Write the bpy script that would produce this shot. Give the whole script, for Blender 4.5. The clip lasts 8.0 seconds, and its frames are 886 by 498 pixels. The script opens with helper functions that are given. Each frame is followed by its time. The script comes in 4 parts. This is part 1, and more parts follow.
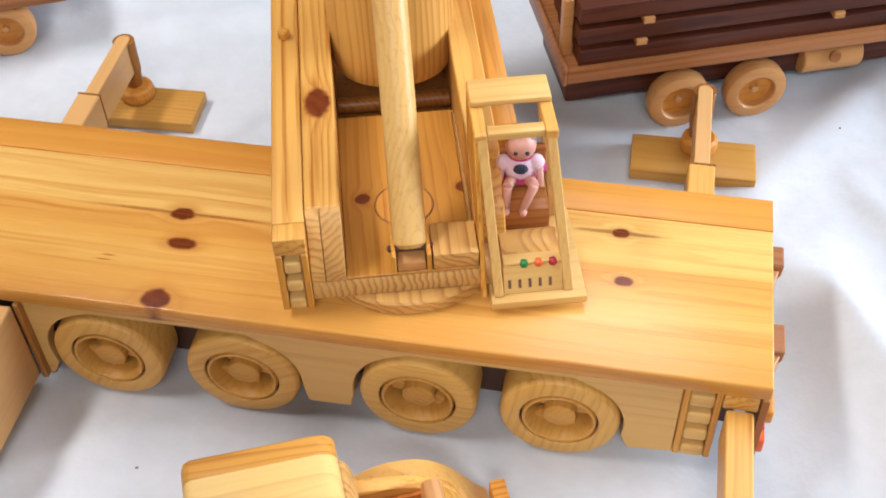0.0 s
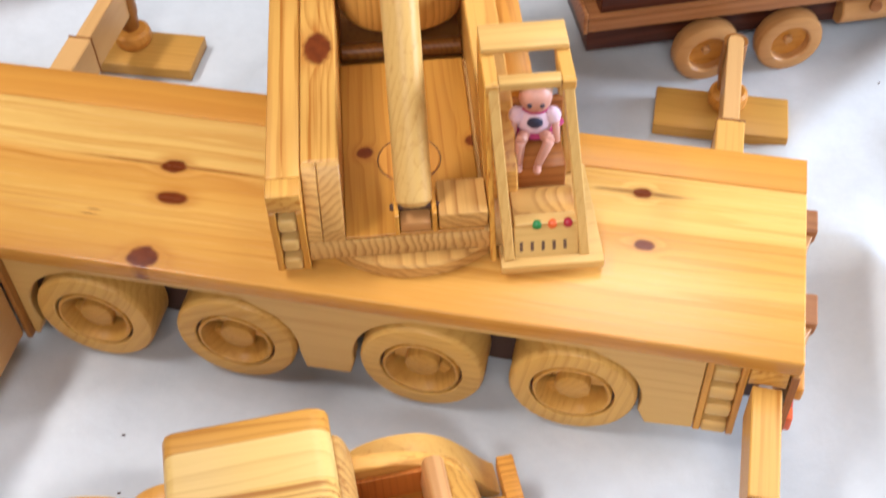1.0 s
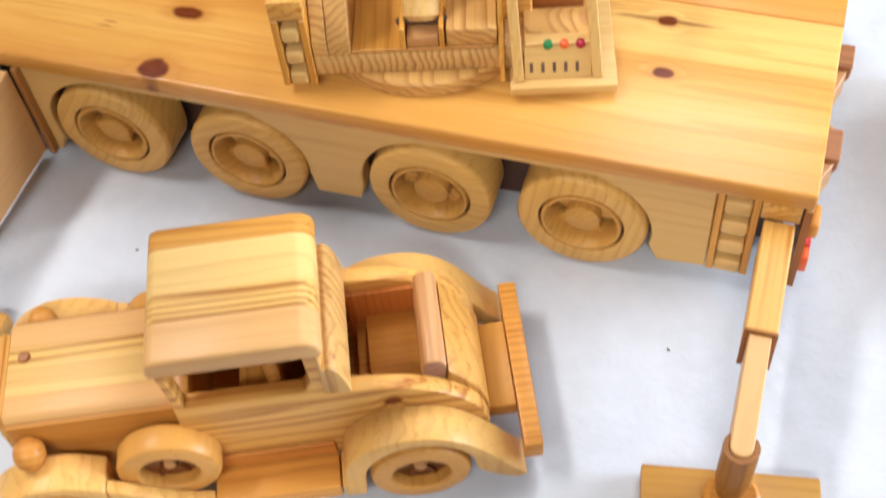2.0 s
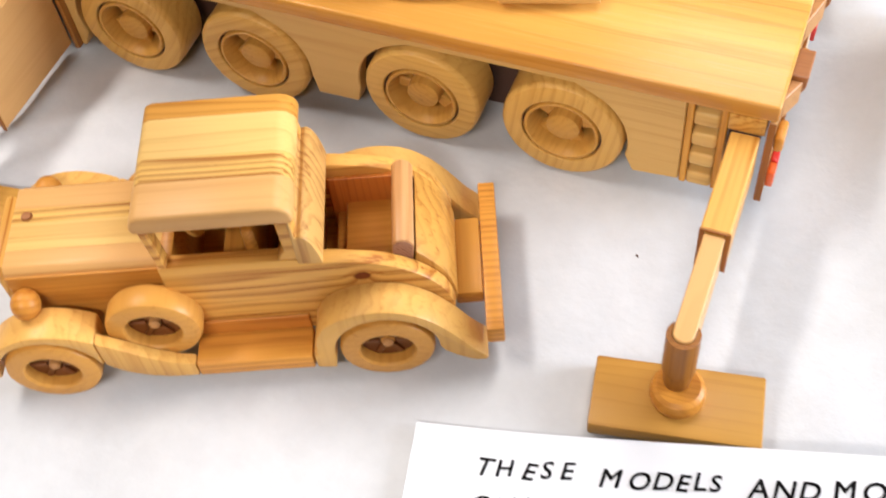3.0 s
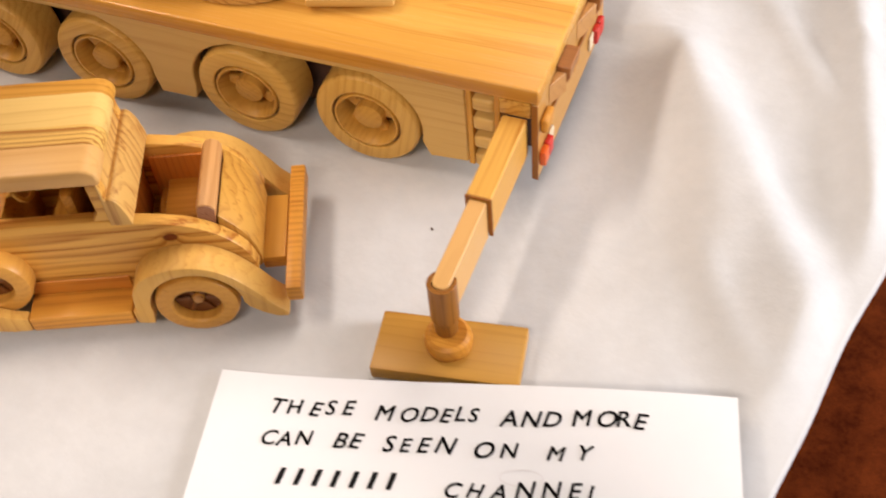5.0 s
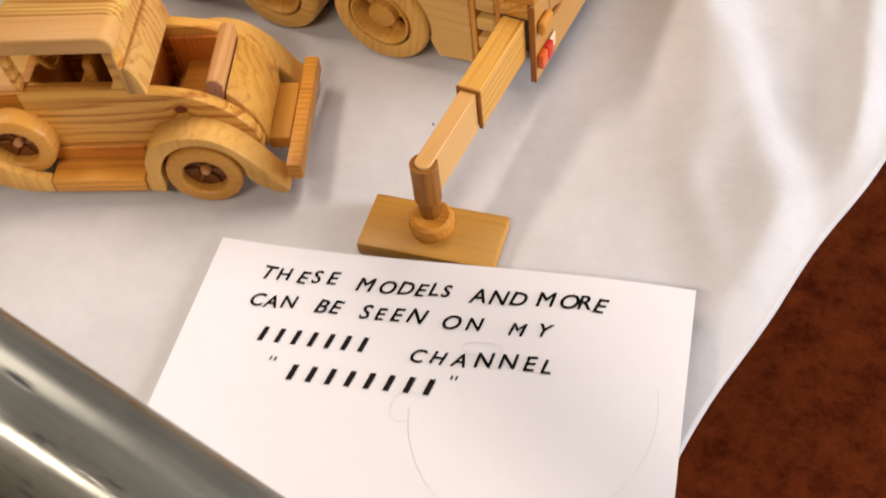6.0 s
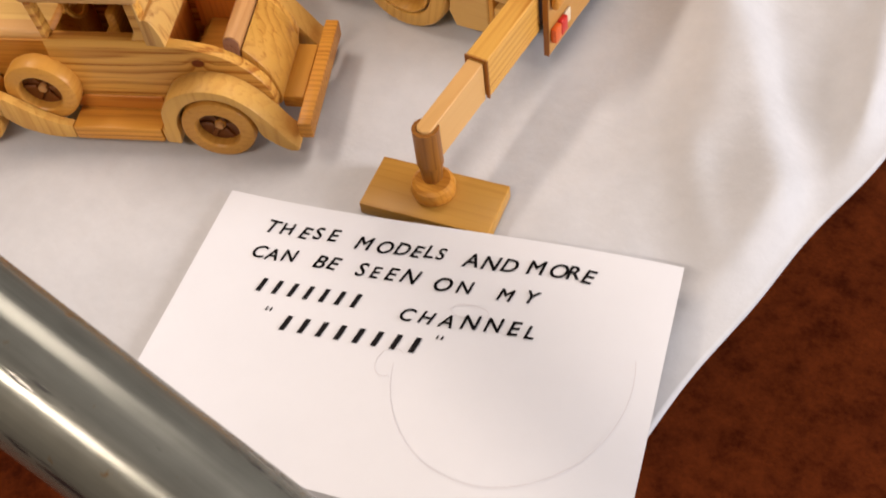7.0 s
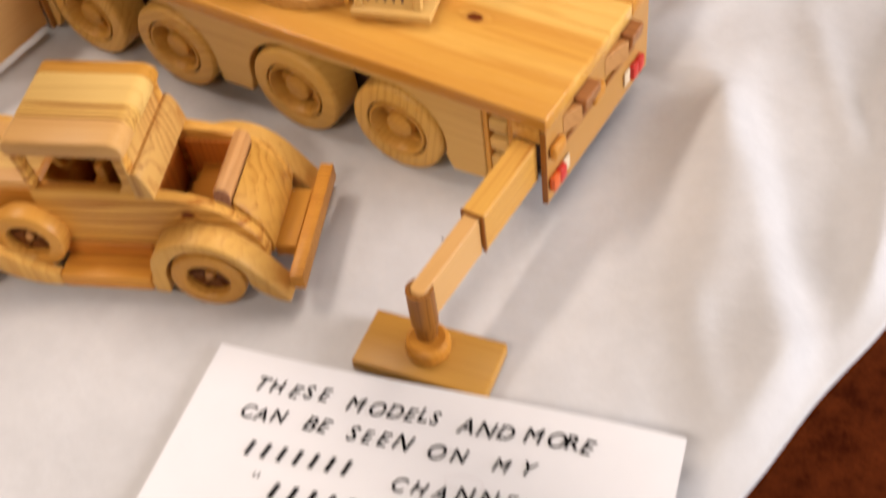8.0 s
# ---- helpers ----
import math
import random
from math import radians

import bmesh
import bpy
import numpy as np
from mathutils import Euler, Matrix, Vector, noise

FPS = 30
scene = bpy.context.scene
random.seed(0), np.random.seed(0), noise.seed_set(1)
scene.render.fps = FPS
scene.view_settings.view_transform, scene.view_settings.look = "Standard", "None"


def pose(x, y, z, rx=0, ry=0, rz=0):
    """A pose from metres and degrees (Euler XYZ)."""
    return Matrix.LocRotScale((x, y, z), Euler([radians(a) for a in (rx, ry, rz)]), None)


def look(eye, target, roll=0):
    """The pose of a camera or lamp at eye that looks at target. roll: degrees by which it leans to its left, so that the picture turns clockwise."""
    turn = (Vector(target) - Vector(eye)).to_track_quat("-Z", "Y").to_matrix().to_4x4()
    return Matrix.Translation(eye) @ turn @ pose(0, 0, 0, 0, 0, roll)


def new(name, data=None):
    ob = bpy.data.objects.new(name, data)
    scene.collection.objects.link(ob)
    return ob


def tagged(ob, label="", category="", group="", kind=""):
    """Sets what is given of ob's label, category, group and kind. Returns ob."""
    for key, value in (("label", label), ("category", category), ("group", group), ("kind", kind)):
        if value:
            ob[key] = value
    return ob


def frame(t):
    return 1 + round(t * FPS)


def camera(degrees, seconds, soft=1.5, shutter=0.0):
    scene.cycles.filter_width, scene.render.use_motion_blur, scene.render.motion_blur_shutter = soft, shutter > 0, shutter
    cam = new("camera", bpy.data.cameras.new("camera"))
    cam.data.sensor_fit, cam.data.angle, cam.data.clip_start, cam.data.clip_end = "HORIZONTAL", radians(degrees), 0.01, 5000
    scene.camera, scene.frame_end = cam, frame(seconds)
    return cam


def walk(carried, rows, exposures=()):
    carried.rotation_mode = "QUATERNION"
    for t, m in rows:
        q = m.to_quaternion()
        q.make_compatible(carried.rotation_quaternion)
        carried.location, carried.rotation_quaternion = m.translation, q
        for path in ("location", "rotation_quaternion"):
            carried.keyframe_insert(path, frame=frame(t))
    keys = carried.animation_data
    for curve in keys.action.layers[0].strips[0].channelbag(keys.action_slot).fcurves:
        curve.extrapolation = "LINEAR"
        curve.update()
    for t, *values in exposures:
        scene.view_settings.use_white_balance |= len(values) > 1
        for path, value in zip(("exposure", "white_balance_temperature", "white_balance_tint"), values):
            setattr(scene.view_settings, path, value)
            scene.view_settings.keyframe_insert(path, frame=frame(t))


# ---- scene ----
cam = camera(40.7, 8.0, soft=1.7, shutter=0.6)
PATH = [
    (0, (-0.099, -0.437, 0.663), (-0.371, 0.891, -0.808), -1.8),
    (0.5, (-0.091, -0.424, 0.648), (-0.382, 0.88, -0.84), -2.1),
    (1, (-0.099, -0.399, 0.627), (-0.394, 0.865, -0.895), -2.2),
    (1.5, (-0.071, -0.399, 0.599), (-0.445, 0.784, -0.97), -4.6),
    (2, (-0.038, -0.411, 0.585), (-0.482, 0.683, -1.03), -6.8),
    (2.2, (-0.029, -0.419, 0.581), (-0.486, 0.66, -1.04), -7.0),
    (3.5, (0.069, -0.464, 0.588), (-0.491, 0.561, -1.035), -7.8),
    (4, (0.105, -0.462, 0.605), (-0.429, 0.588, -1.012), -7.5),
    (4.2, (0.112, -0.468, 0.605), (-0.401, 0.611, -0.999), -7.0),
    (5.3, (0.196, -0.518, 0.613), (-0.352, 0.608, -0.947), -6.0),
    (5.5, (0.217, -0.524, 0.613), (-0.37, 0.563, -0.961), -6.8),
    (6, (0.254, -0.54, 0.609), (-0.407, 0.483, -0.978), -8.3),
    (6.5, (0.277, -0.548, 0.605), (-0.428, 0.444, -0.982), -8.3),
    (7, (0.299, -0.538, 0.611), (-0.442, 0.416, -0.983), -8.8),
    (7.5, (0.299, -0.518, 0.629), (-0.459, 0.434, -0.959), -8.8),
    (8, (0.275, -0.479, 0.631), (-0.512, 0.539, -0.9), -8.5),
]
EXPOSURES = [(0.0, 0.05, 5850, 12), (2.2, 0.14, 5800, 11), (3.5, 0.15, 6850, 16), (4.2, -0.17, 7150, 18), (5.5, -0.25, 7450, 19), (6.2, -0.45, 7400, 21), (7.0, -0.49, 7350, 21), (8.0, -0.40, 7450, 21)]
walk(cam, [(t, look(eye, target, roll)) for t, eye, target, roll in PATH], EXPOSURES)

# ---------------------------------------------------------------- light
world = bpy.data.worlds.new("world")
scene.world = world
world.use_nodes = True
world.node_tree.nodes["Background"].inputs[0].default_value = (0.9, 0.95, 1.0, 1)
world.node_tree.nodes["Background"].inputs[1].default_value = 0.012


def ceiling_panel(x, y, sx, sy, watts, colour):
    lamp = bpy.data.lights.new("panel_lamp", "AREA")
    lamp.shape, lamp.size, lamp.size_y, lamp.energy, lamp.color = "RECTANGLE", sx, sy, watts, colour
    ob = new("panel_lamp", lamp)
    ob.matrix_world = pose(x, y, 1.93)
    return ob


ceiling_panel(-1.30, -0.05, 0.25, 1.0, 34, (1.0, 0.95, 0.88))
ceiling_panel(0.25, 1.15, 0.6, 1.2, 19, (1.0, 0.97, 0.93))
ceiling_panel(0.0, -1.75, 1.2, 0.25, 50, (1.0, 0.95, 0.88))
window_lamp = bpy.data.lights.new("window_daylight", "AREA")
window_lamp.shape, window_lamp.size, window_lamp.size_y = "RECTANGLE", 1.6, 1.2
window_lamp.energy, window_lamp.color = 185, (0.82, 0.9, 1.0)
wl = new("window_daylight", window_lamp)
wl.matrix_world = look((2.95, 1.0, 0.9), (0.3, 0.4, 0.0))

# ---------------------------------------------------------------- materials


def calc(nt, op, a, b=None, c=None):
    n = nt.nodes.new("ShaderNodeMath")
    n.operation = op
    for i, v in enumerate((a, b, c)):
        if v is None:
            continue
        if isinstance(v, (int, float)):
            n.inputs[i].default_value = v
        else:
            nt.links.new(v, n.inputs[i])
    return n.outputs[0]


def mix(nt, fac, a, b, blend="MIX"):
    n = nt.nodes.new("ShaderNodeMix")
    n.data_type, n.blend_type = "RGBA", blend
    for i, v in ((0, fac), (6, a), (7, b)):
        if isinstance(v, (int, float)):
            n.inputs[i].default_value = v
        elif isinstance(v, tuple):
            n.inputs[i].default_value = (*v, 1)
        else:
            nt.links.new(v, n.inputs[i])
    return n.outputs[2]


def noise_tex(nt, vector, scale, detail=3.0, rough=0.55):
    n = nt.nodes.new("ShaderNodeTexNoise")
    n.inputs["Scale"].default_value, n.inputs["Detail"].default_value, n.inputs["Roughness"].default_value = scale, detail, rough
    nt.links.new(vector, n.inputs["Vector"])
    return n.outputs["Fac"]


def blank(name, rough=0.5, metal=0.0):
    m = bpy.data.materials.new(name)
    m.use_nodes = True
    b = m.node_tree.nodes["Principled BSDF"]
    b.inputs["Roughness"].default_value, b.inputs["Metallic"].default_value = rough, metal
    return m, m.node_tree, b


def bump(nt, b, height, strength, distance):
    n = nt.nodes.new("ShaderNodeBump")
    n.inputs["Strength"].default_value, n.inputs["Distance"].default_value = strength, distance
    nt.links.new(height, n.inputs["Height"])
    nt.links.new(n.outputs[0], b.inputs["Normal"])


def wood(name, light, dark, axis="x", ring=0.005, heart=(0.05, -0.04), rough=0.37, contrast=0.8, knots=(), shift=0.3, seed=0.0, fine=0.5, warp=2.2, bands=(), vivid=0.82, thin_lines=1.0, gloss=0.25):
    """Solid timber: growth rings round a heart beside the board, streaks along the grain, knots as (x, y, z, along, across)."""
    light, dark = ((r, g * (1 - 0.10 * vivid), bl * (1 - 0.42 * vivid)) for r, g, bl in (light, dark))
    m, nt, b = blank(name, rough)
    co = nt.nodes.new("ShaderNodeTexCoord").outputs["Object"]
    info = nt.nodes.new("ShaderNodeObjectInfo").outputs["Random"]
    sep = nt.nodes.new("ShaderNodeSeparateXYZ")
    nt.links.new(co, sep.inputs[0])
    order = {"x": (0, 1, 2), "y": (1, 2, 0), "z": (2, 0, 1)}[axis]
    s, p, q = (sep.outputs[i] for i in order)
    s = calc(nt, "MULTIPLY_ADD", info, shift * 7.0, calc(nt, "ADD", s, seed))
    p = calc(nt, "MULTIPLY_ADD", info, shift * 0.13, p)
    q = calc(nt, "MULTIPLY_ADD", info, shift * 0.09, q)
    # slow wander of the grain
    slow = nt.nodes.new("ShaderNodeCombineXYZ")
    for i, (v, k) in enumerate(((s, 5.0), (p, 24.0), (q, 24.0))):
        nt.links.new(calc(nt, "MULTIPLY", v, k), slow.inputs[i])
    wander = noise_tex(nt, slow.outputs[0], 1.0, 2.0)
    dist = calc(nt, "SQRT", calc(nt, "ADD", calc(nt, "POWER", calc(nt, "ADD", p, heart[0]), 2.0), calc(nt, "POWER", calc(nt, "ADD", q, heart[1]), 2.0)))
    dist = calc(nt, "MULTIPLY_ADD", wander, ring * warp, dist)
    uneven = nt.nodes.new("ShaderNodeCombineXYZ")
    for i, (v, k) in enumerate(((s, 2.0), (p, 75.0), (q, 75.0))):
        nt.links.new(calc(nt, "MULTIPLY", v, k), uneven.inputs[i])
    dist = calc(nt, "MULTIPLY_ADD", noise_tex(nt, uneven.outputs[0], 1.0, 1.0), ring * 2.0, dist)
    knot_mask, halo = None, None
    ragged_noise = noise_tex(nt, co, 150.0, 3.0) if knots else None
    for kx, ky, kz, along, across, *deep in knots:
        d = nt.nodes.new("ShaderNodeVectorMath")
        d.operation = "SUBTRACT"
        nt.links.new(co, d.inputs[0])
        d.inputs[1].default_value = (kx, ky, kz)
        e = nt.nodes.new("ShaderNodeVectorMath")
        e.operation = "MULTIPLY"
        nt.links.new(d.outputs[0], e.inputs[0])
        e.inputs[1].default_value = (1 / along, 1 / across, 1 / (deep[0] if deep else 0.05))
        ln = nt.nodes.new("ShaderNodeVectorMath")
        ln.operation = "LENGTH"
        nt.links.new(e.outputs[0], ln.inputs[0])
        ragged = calc(nt, "MULTIPLY_ADD", calc(nt, "SUBTRACT", ragged_noise, 0.5), 0.55, ln.outputs["Value"])
        near = calc(nt, "SUBTRACT", 1.25, ragged)
        near = calc(nt, "MULTIPLY", near, 2.6)
        near = calc(nt, "MULTIPLY", calc(nt, "MINIMUM", calc(nt, "MAXIMUM", near, 0.0), 1.0), deep[1] if len(deep) > 1 else 1.0)
        wide = calc(nt, "MAXIMUM", calc(nt, "SUBTRACT", 1.0, calc(nt, "MULTIPLY", ln.outputs["Value"], 0.3)), 0.0)
        dist = calc(nt, "MULTIPLY_ADD", calc(nt, "POWER", wide, 2.0), ring * 1.6, dist)
        ring_of = calc(nt, "MULTIPLY", calc(nt, "POWER", calc(nt, "MAXIMUM", calc(nt, "SUBTRACT", 1.0, calc(nt, "MULTIPLY", ragged, 0.42)), 0.0), 1.3), deep[1] if len(deep) > 1 else 1.0)
        halo = ring_of if halo is None else calc(nt, "MAXIMUM", halo, ring_of)
        knot_mask = near if knot_mask is None else calc(nt, "MAXIMUM", knot_mask, near)
    rings = calc(nt, "FRACT", calc(nt, "DIVIDE", dist, ring))
    ramp = nt.nodes.new("ShaderNodeValToRGB")
    ramp.color_ramp.elements[0].position, ramp.color_ramp.elements[0].color = 0.42, (0, 0, 0, 1)
    ramp.color_ramp.elements[1].position, ramp.color_ramp.elements[1].color = 0.91, (1, 1, 1, 1)
    last = ramp.color_ramp.elements.new(1.0)
    last.color = (0, 0, 0, 1)
    nt.links.new(rings, ramp.inputs[0])
    streak = nt.nodes.new("ShaderNodeCombineXYZ")
    for i, (v, k) in enumerate(((s, 22.0), (p, 900.0), (q, 900.0))):
        nt.links.new(calc(nt, "MULTIPLY", v, k), streak.inputs[i])
    fibres = noise_tex(nt, streak.outputs[0], 1.0, 2.0)
    broad = nt.nodes.new("ShaderNodeCombineXYZ")
    for i, (v, k) in enumerate(((s, 2.5), (p, 26.0), (q, 26.0))):
        nt.links.new(calc(nt, "MULTIPLY", v, k), broad.inputs[i])
    patch = noise_tex(nt, broad.outputs[0], 1.0, 2.0)
    amount = calc(nt, "MULTIPLY", ramp.outputs[0], calc(nt, "MULTIPLY_ADD", patch, 1.1 * contrast, 0.1 * contrast))
    amount = calc(nt, "ADD", amount, calc(nt, "MULTIPLY", calc(nt, "SUBTRACT", fibres, 0.5), fine))
    amount = calc(nt, "ADD", amount, calc(nt, "MULTIPLY", calc(nt, "SUBTRACT", patch, 0.5), 0.7))
    # thin dark latewood lines, here and there
    thin = nt.nodes.new("ShaderNodeCombineXYZ")
    for i, (v, k) in enumerate(((s, 5.0), (calc(nt, "ADD", p, calc(nt, "MULTIPLY", wander, ring * 1.5)), 330.0), (q, 330.0))):
        nt.links.new(calc(nt, "MULTIPLY", v, k), thin.inputs[i])
    lines = calc(nt, "MAXIMUM", calc(nt, "SUBTRACT", noise_tex(nt, thin.outputs[0], 1.0, 1.5), 0.56), 0.0)
    amount = calc(nt, "ADD", amount, calc(nt, "MULTIPLY", lines, 4.5 * contrast * thin_lines))
    amount = calc(nt, "MULTIPLY_ADD", calc(nt, "SUBTRACT", info, 0.5), shift * 0.6, amount)
    amount = calc(nt, "MINIMUM", calc(nt, "MAXIMUM", amount, 0.0), 1.0)
    colour = mix(nt, amount, light, dark)
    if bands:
        # heartwood and sapwood in broad stripes across the board, plus painted sheen
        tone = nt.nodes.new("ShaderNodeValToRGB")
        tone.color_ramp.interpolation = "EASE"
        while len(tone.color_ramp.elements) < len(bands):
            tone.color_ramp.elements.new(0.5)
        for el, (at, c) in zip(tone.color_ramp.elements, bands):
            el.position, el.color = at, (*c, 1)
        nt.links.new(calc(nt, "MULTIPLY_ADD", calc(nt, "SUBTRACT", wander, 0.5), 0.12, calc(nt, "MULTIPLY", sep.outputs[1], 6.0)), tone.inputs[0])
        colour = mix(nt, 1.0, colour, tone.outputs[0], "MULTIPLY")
    if knot_mask is not None:
        grainy = calc(nt, "MULTIPLY", knot_mask, calc(nt, "MULTIPLY_ADD", fibres, 0.5, 0.88))
        colour = mix(nt, calc(nt, "MULTIPLY", halo, 0.75), colour, (0.40, 0.13, 0.022))
        colour = mix(nt, calc(nt, "MINIMUM", grainy, 1.0), colour, mix(nt, ragged_noise, (0.070, 0.012, 0.003), (0.24, 0.05, 0.008)))
    nt.links.new(colour, b.inputs["Base Color"])
    nt.links.new(calc(nt, "MULTIPLY_ADD", fibres, 0.22, rough - 0.11), b.inputs["Roughness"])
    bump(nt, b, fibres, 0.18, 0.0005)
    b.inputs["Specular IOR Level"].default_value = gloss
    return m


PINE, PINE_D = (0.630, 0.325, 0.071), (0.414, 0.152, 0.022)
pine_x = wood("pine_along", (0.65, 0.415, 0.150), (0.52, 0.285, 0.080), "x", 0.006, contrast=0.45, vivid=0.42)
pine_y = wood("pine_across", (0.66, 0.37, 0.10), PINE_D, "y", 0.0045, vivid=0.6)
pine_z = wood("pine_upright", PINE, PINE_D, "z", 0.004)
pine_end = wood("pine_bold_rings", (0.64, 0.37, 0.12), (0.36, 0.155, 0.04), "y", 0.0042, (0.16, 0.10), contrast=1.0, warp=1.2, vivid=0.4, thin_lines=0.15)
# the bands hold sapwood tones and a pale varnish sheen painted mid-deck
deck_wood = wood("deck_pine", (0.66, 0.345, 0.08), (0.50, 0.20, 0.03), "x", 0.011, (0.05, -0.42), rough=0.25, contrast=0.7, warp=1.4, shift=0.0, vivid=0.5, gloss=0.32, knots=(
    (-0.380, 0.077, 0.098, 0.0078, 0.0050), (-0.372, 0.051, 0.098, 0.0095, 0.0046), (-0.373, 0.003, 0.098, 0.0088, 0.0075),
    (-0.092, 0.105, 0.098, 0.0055, 0.0038), (-0.087, 0.064, 0.098, 0.0055, 0.0036),
    (-0.380, 0.0775, 0.098, 0.050, 0.0012, 0.05, 0.45), (-0.092, 0.1052, 0.098, 0.026, 0.0016, 0.05, 0.5), (-0.418, 0.030, 0.098, 0.005, 0.0004, 0.05, 0.7), (-0.416, 0.034, 0.098, 0.004, 0.0005, 0.05, 0.6)),
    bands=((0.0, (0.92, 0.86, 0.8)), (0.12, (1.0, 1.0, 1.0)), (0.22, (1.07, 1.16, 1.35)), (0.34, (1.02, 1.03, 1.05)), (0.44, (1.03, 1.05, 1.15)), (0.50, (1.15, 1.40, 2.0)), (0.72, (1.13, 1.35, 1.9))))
strip_wood = wood("deck_strip_pine", (0.60, 0.29, 0.062), (0.48, 0.19, 0.03), "x", 0.008, (0.05, -0.42), rough=0.36, contrast=0.5, warp=1.0, shift=0.0)
wheel_wood = wood("wheel_pine", (0.66, 0.40, 0.125), (0.48, 0.25, 0.060), "x", 0.006, (0.0, -0.12), contrast=0.55, shift=0.5, vivid=0.62)
rim_wood = wood("rim_pine", (0.58, 0.315, 0.078), (0.41, 0.185, 0.035), "y", 0.004, (0.03, 0.02), contrast=0.5, shift=0.5, vivid=0.55)
ply_edge = wood("brown_ply", (0.297, 0.115, 0.028), (0.180, 0.061, 0.015), "z", 0.002)
pale_z = wood("pale_pine_upright", (0.66, 0.41, 0.14), (0.50, 0.26, 0.07), "z", 0.004, contrast=0.5, vivid=0.3)
pale_x = wood("pale_pine_along", (0.68, 0.43, 0.15), (0.52, 0.28, 0.08), "x", 0.004, contrast=0.5, vivid=0.3)
pine_end_b = wood("pine_slanted_rings", (0.58, 0.33, 0.11), (0.33, 0.14, 0.035), "y", 0.0036, (0.16, -0.16), contrast=1.0, vivid=0.4, thin_lines=0.15)
amber = wood("amber_pine", (0.57, 0.265, 0.058), (0.42, 0.155, 0.028), "x", 0.0035)
amber_y = wood("amber_pine_across", (0.57, 0.275, 0.062), (0.40, 0.155, 0.03), "y", 0.0035)
stripe_end = wood("pine_upright_stripes", (0.64, 0.39, 0.14), (0.34, 0.15, 0.04), "y", 0.0040, (-0.10, 0.30), contrast=1.1, warp=0.8, vivid=0.3, thin_lines=0.1)
red_wood = wood("reddish_timber", (0.37, 0.155, 0.058), (0.23, 0.085, 0.03), "x", 0.005, vivid=0.3)
walnut = wood("walnut", (0.095, 0.026, 0.013), (0.034, 0.009, 0.005), "x", 0.004, shift=0.6, vivid=0.3)
tan_wood = wood("tan_beech", (0.52, 0.265, 0.10), (0.39, 0.175, 0.06), "x", 0.006, contrast=0.5, shift=0.4, vivid=0.3)


def cloth_material():
    m, nt, b = blank("white_cloth", 0.75)
    co = nt.nodes.new("ShaderNodeTexCoord").outputs["Object"]
    stain = calc(nt, "ADD", calc(nt, "MULTIPLY", noise_tex(nt, co, 9.0, 4.0), 0.6), calc(nt, "MULTIPLY", noise_tex(nt, co, 55.0, 4.0, 0.7), 0.4))
    weave = noise_tex(nt, co, 900.0, 2.0)
    nt.links.new(mix(nt, stain, (0.665, 0.672, 0.678), (0.41, 0.415, 0.42)), b.inputs["Base Color"])
    bump(nt, b, calc(nt, "MULTIPLY_ADD", weave, 0.25, calc(nt, "ADD", calc(nt, "MULTIPLY", noise_tex(nt, co, 60.0, 3.0), 1.6), calc(nt, "MULTIPLY", noise_tex(nt, co, 16.0, 2.0), 5.0))), 0.3, 0.0013)
    b.inputs["Sheen Weight"].default_value = 0.1
    return m


def steel_material():
    m, nt, b = blank("worn_galvanised_steel", 0.33, 0.6)
    co = nt.nodes.new("ShaderNodeTexCoord").outputs["Object"]
    mp = nt.nodes.new("ShaderNodeMapping")
    mp.inputs["Scale"].default_value = (1.0, 1.0, 0.07)
    nt.links.new(co, mp.inputs["Vector"])
    long = nt.nodes.new("ShaderNodeMapping")
    long.inputs["Scale"].default_value = (1.0, 1.0, 0.16)
    nt.links.new(co, long.inputs["Vector"])
    streak = noise_tex(nt, mp.outputs[0], 420.0, 3.0, 0.6)
    cloud = noise_tex(nt, co, 26.0, 4.0, 0.6)
    scuff = noise_tex(nt, long.outputs[0], 62.0, 5.0, 0.65)
    fleck = noise_tex(nt, co, 95.0, 3.0, 0.6)
    pit = calc(nt, "MINIMUM", calc(nt, "MAXIMUM", calc(nt, "MULTIPLY", calc(nt, "SUBTRACT", scuff, 0.585), 18.0), 0.0), 1.0)
    rust = calc(nt, "MINIMUM", calc(nt, "MAXIMUM", calc(nt, "MULTIPLY", calc(nt, "SUBTRACT", fleck, 0.66), 14.0), 0.0), 0.8)
    base = mix(nt, calc(nt, "MULTIPLY_ADD", streak, 0.45, calc(nt, "MULTIPLY", cloud, 0.55)), (0.09, 0.09, 0.075), (0.33, 0.34, 0.29))
    base = mix(nt, rust, base, (0.20, 0.11, 0.03))
    nt.links.new(mix(nt, pit, base, (0.03, 0.028, 0.035)), b.inputs["Base Color"])
    nt.links.new(calc(nt, "MULTIPLY_ADD", cloud, 0.2, calc(nt, "MULTIPLY_ADD", streak, 0.16, 0.05)), b.inputs["Roughness"])
    bump(nt, b, calc(nt, "SUBTRACT", calc(nt, "MULTIPLY", streak, 0.5), calc(nt, "MULTIPLY", pit, 0.6)), 0.25, 0.0004)
    return m


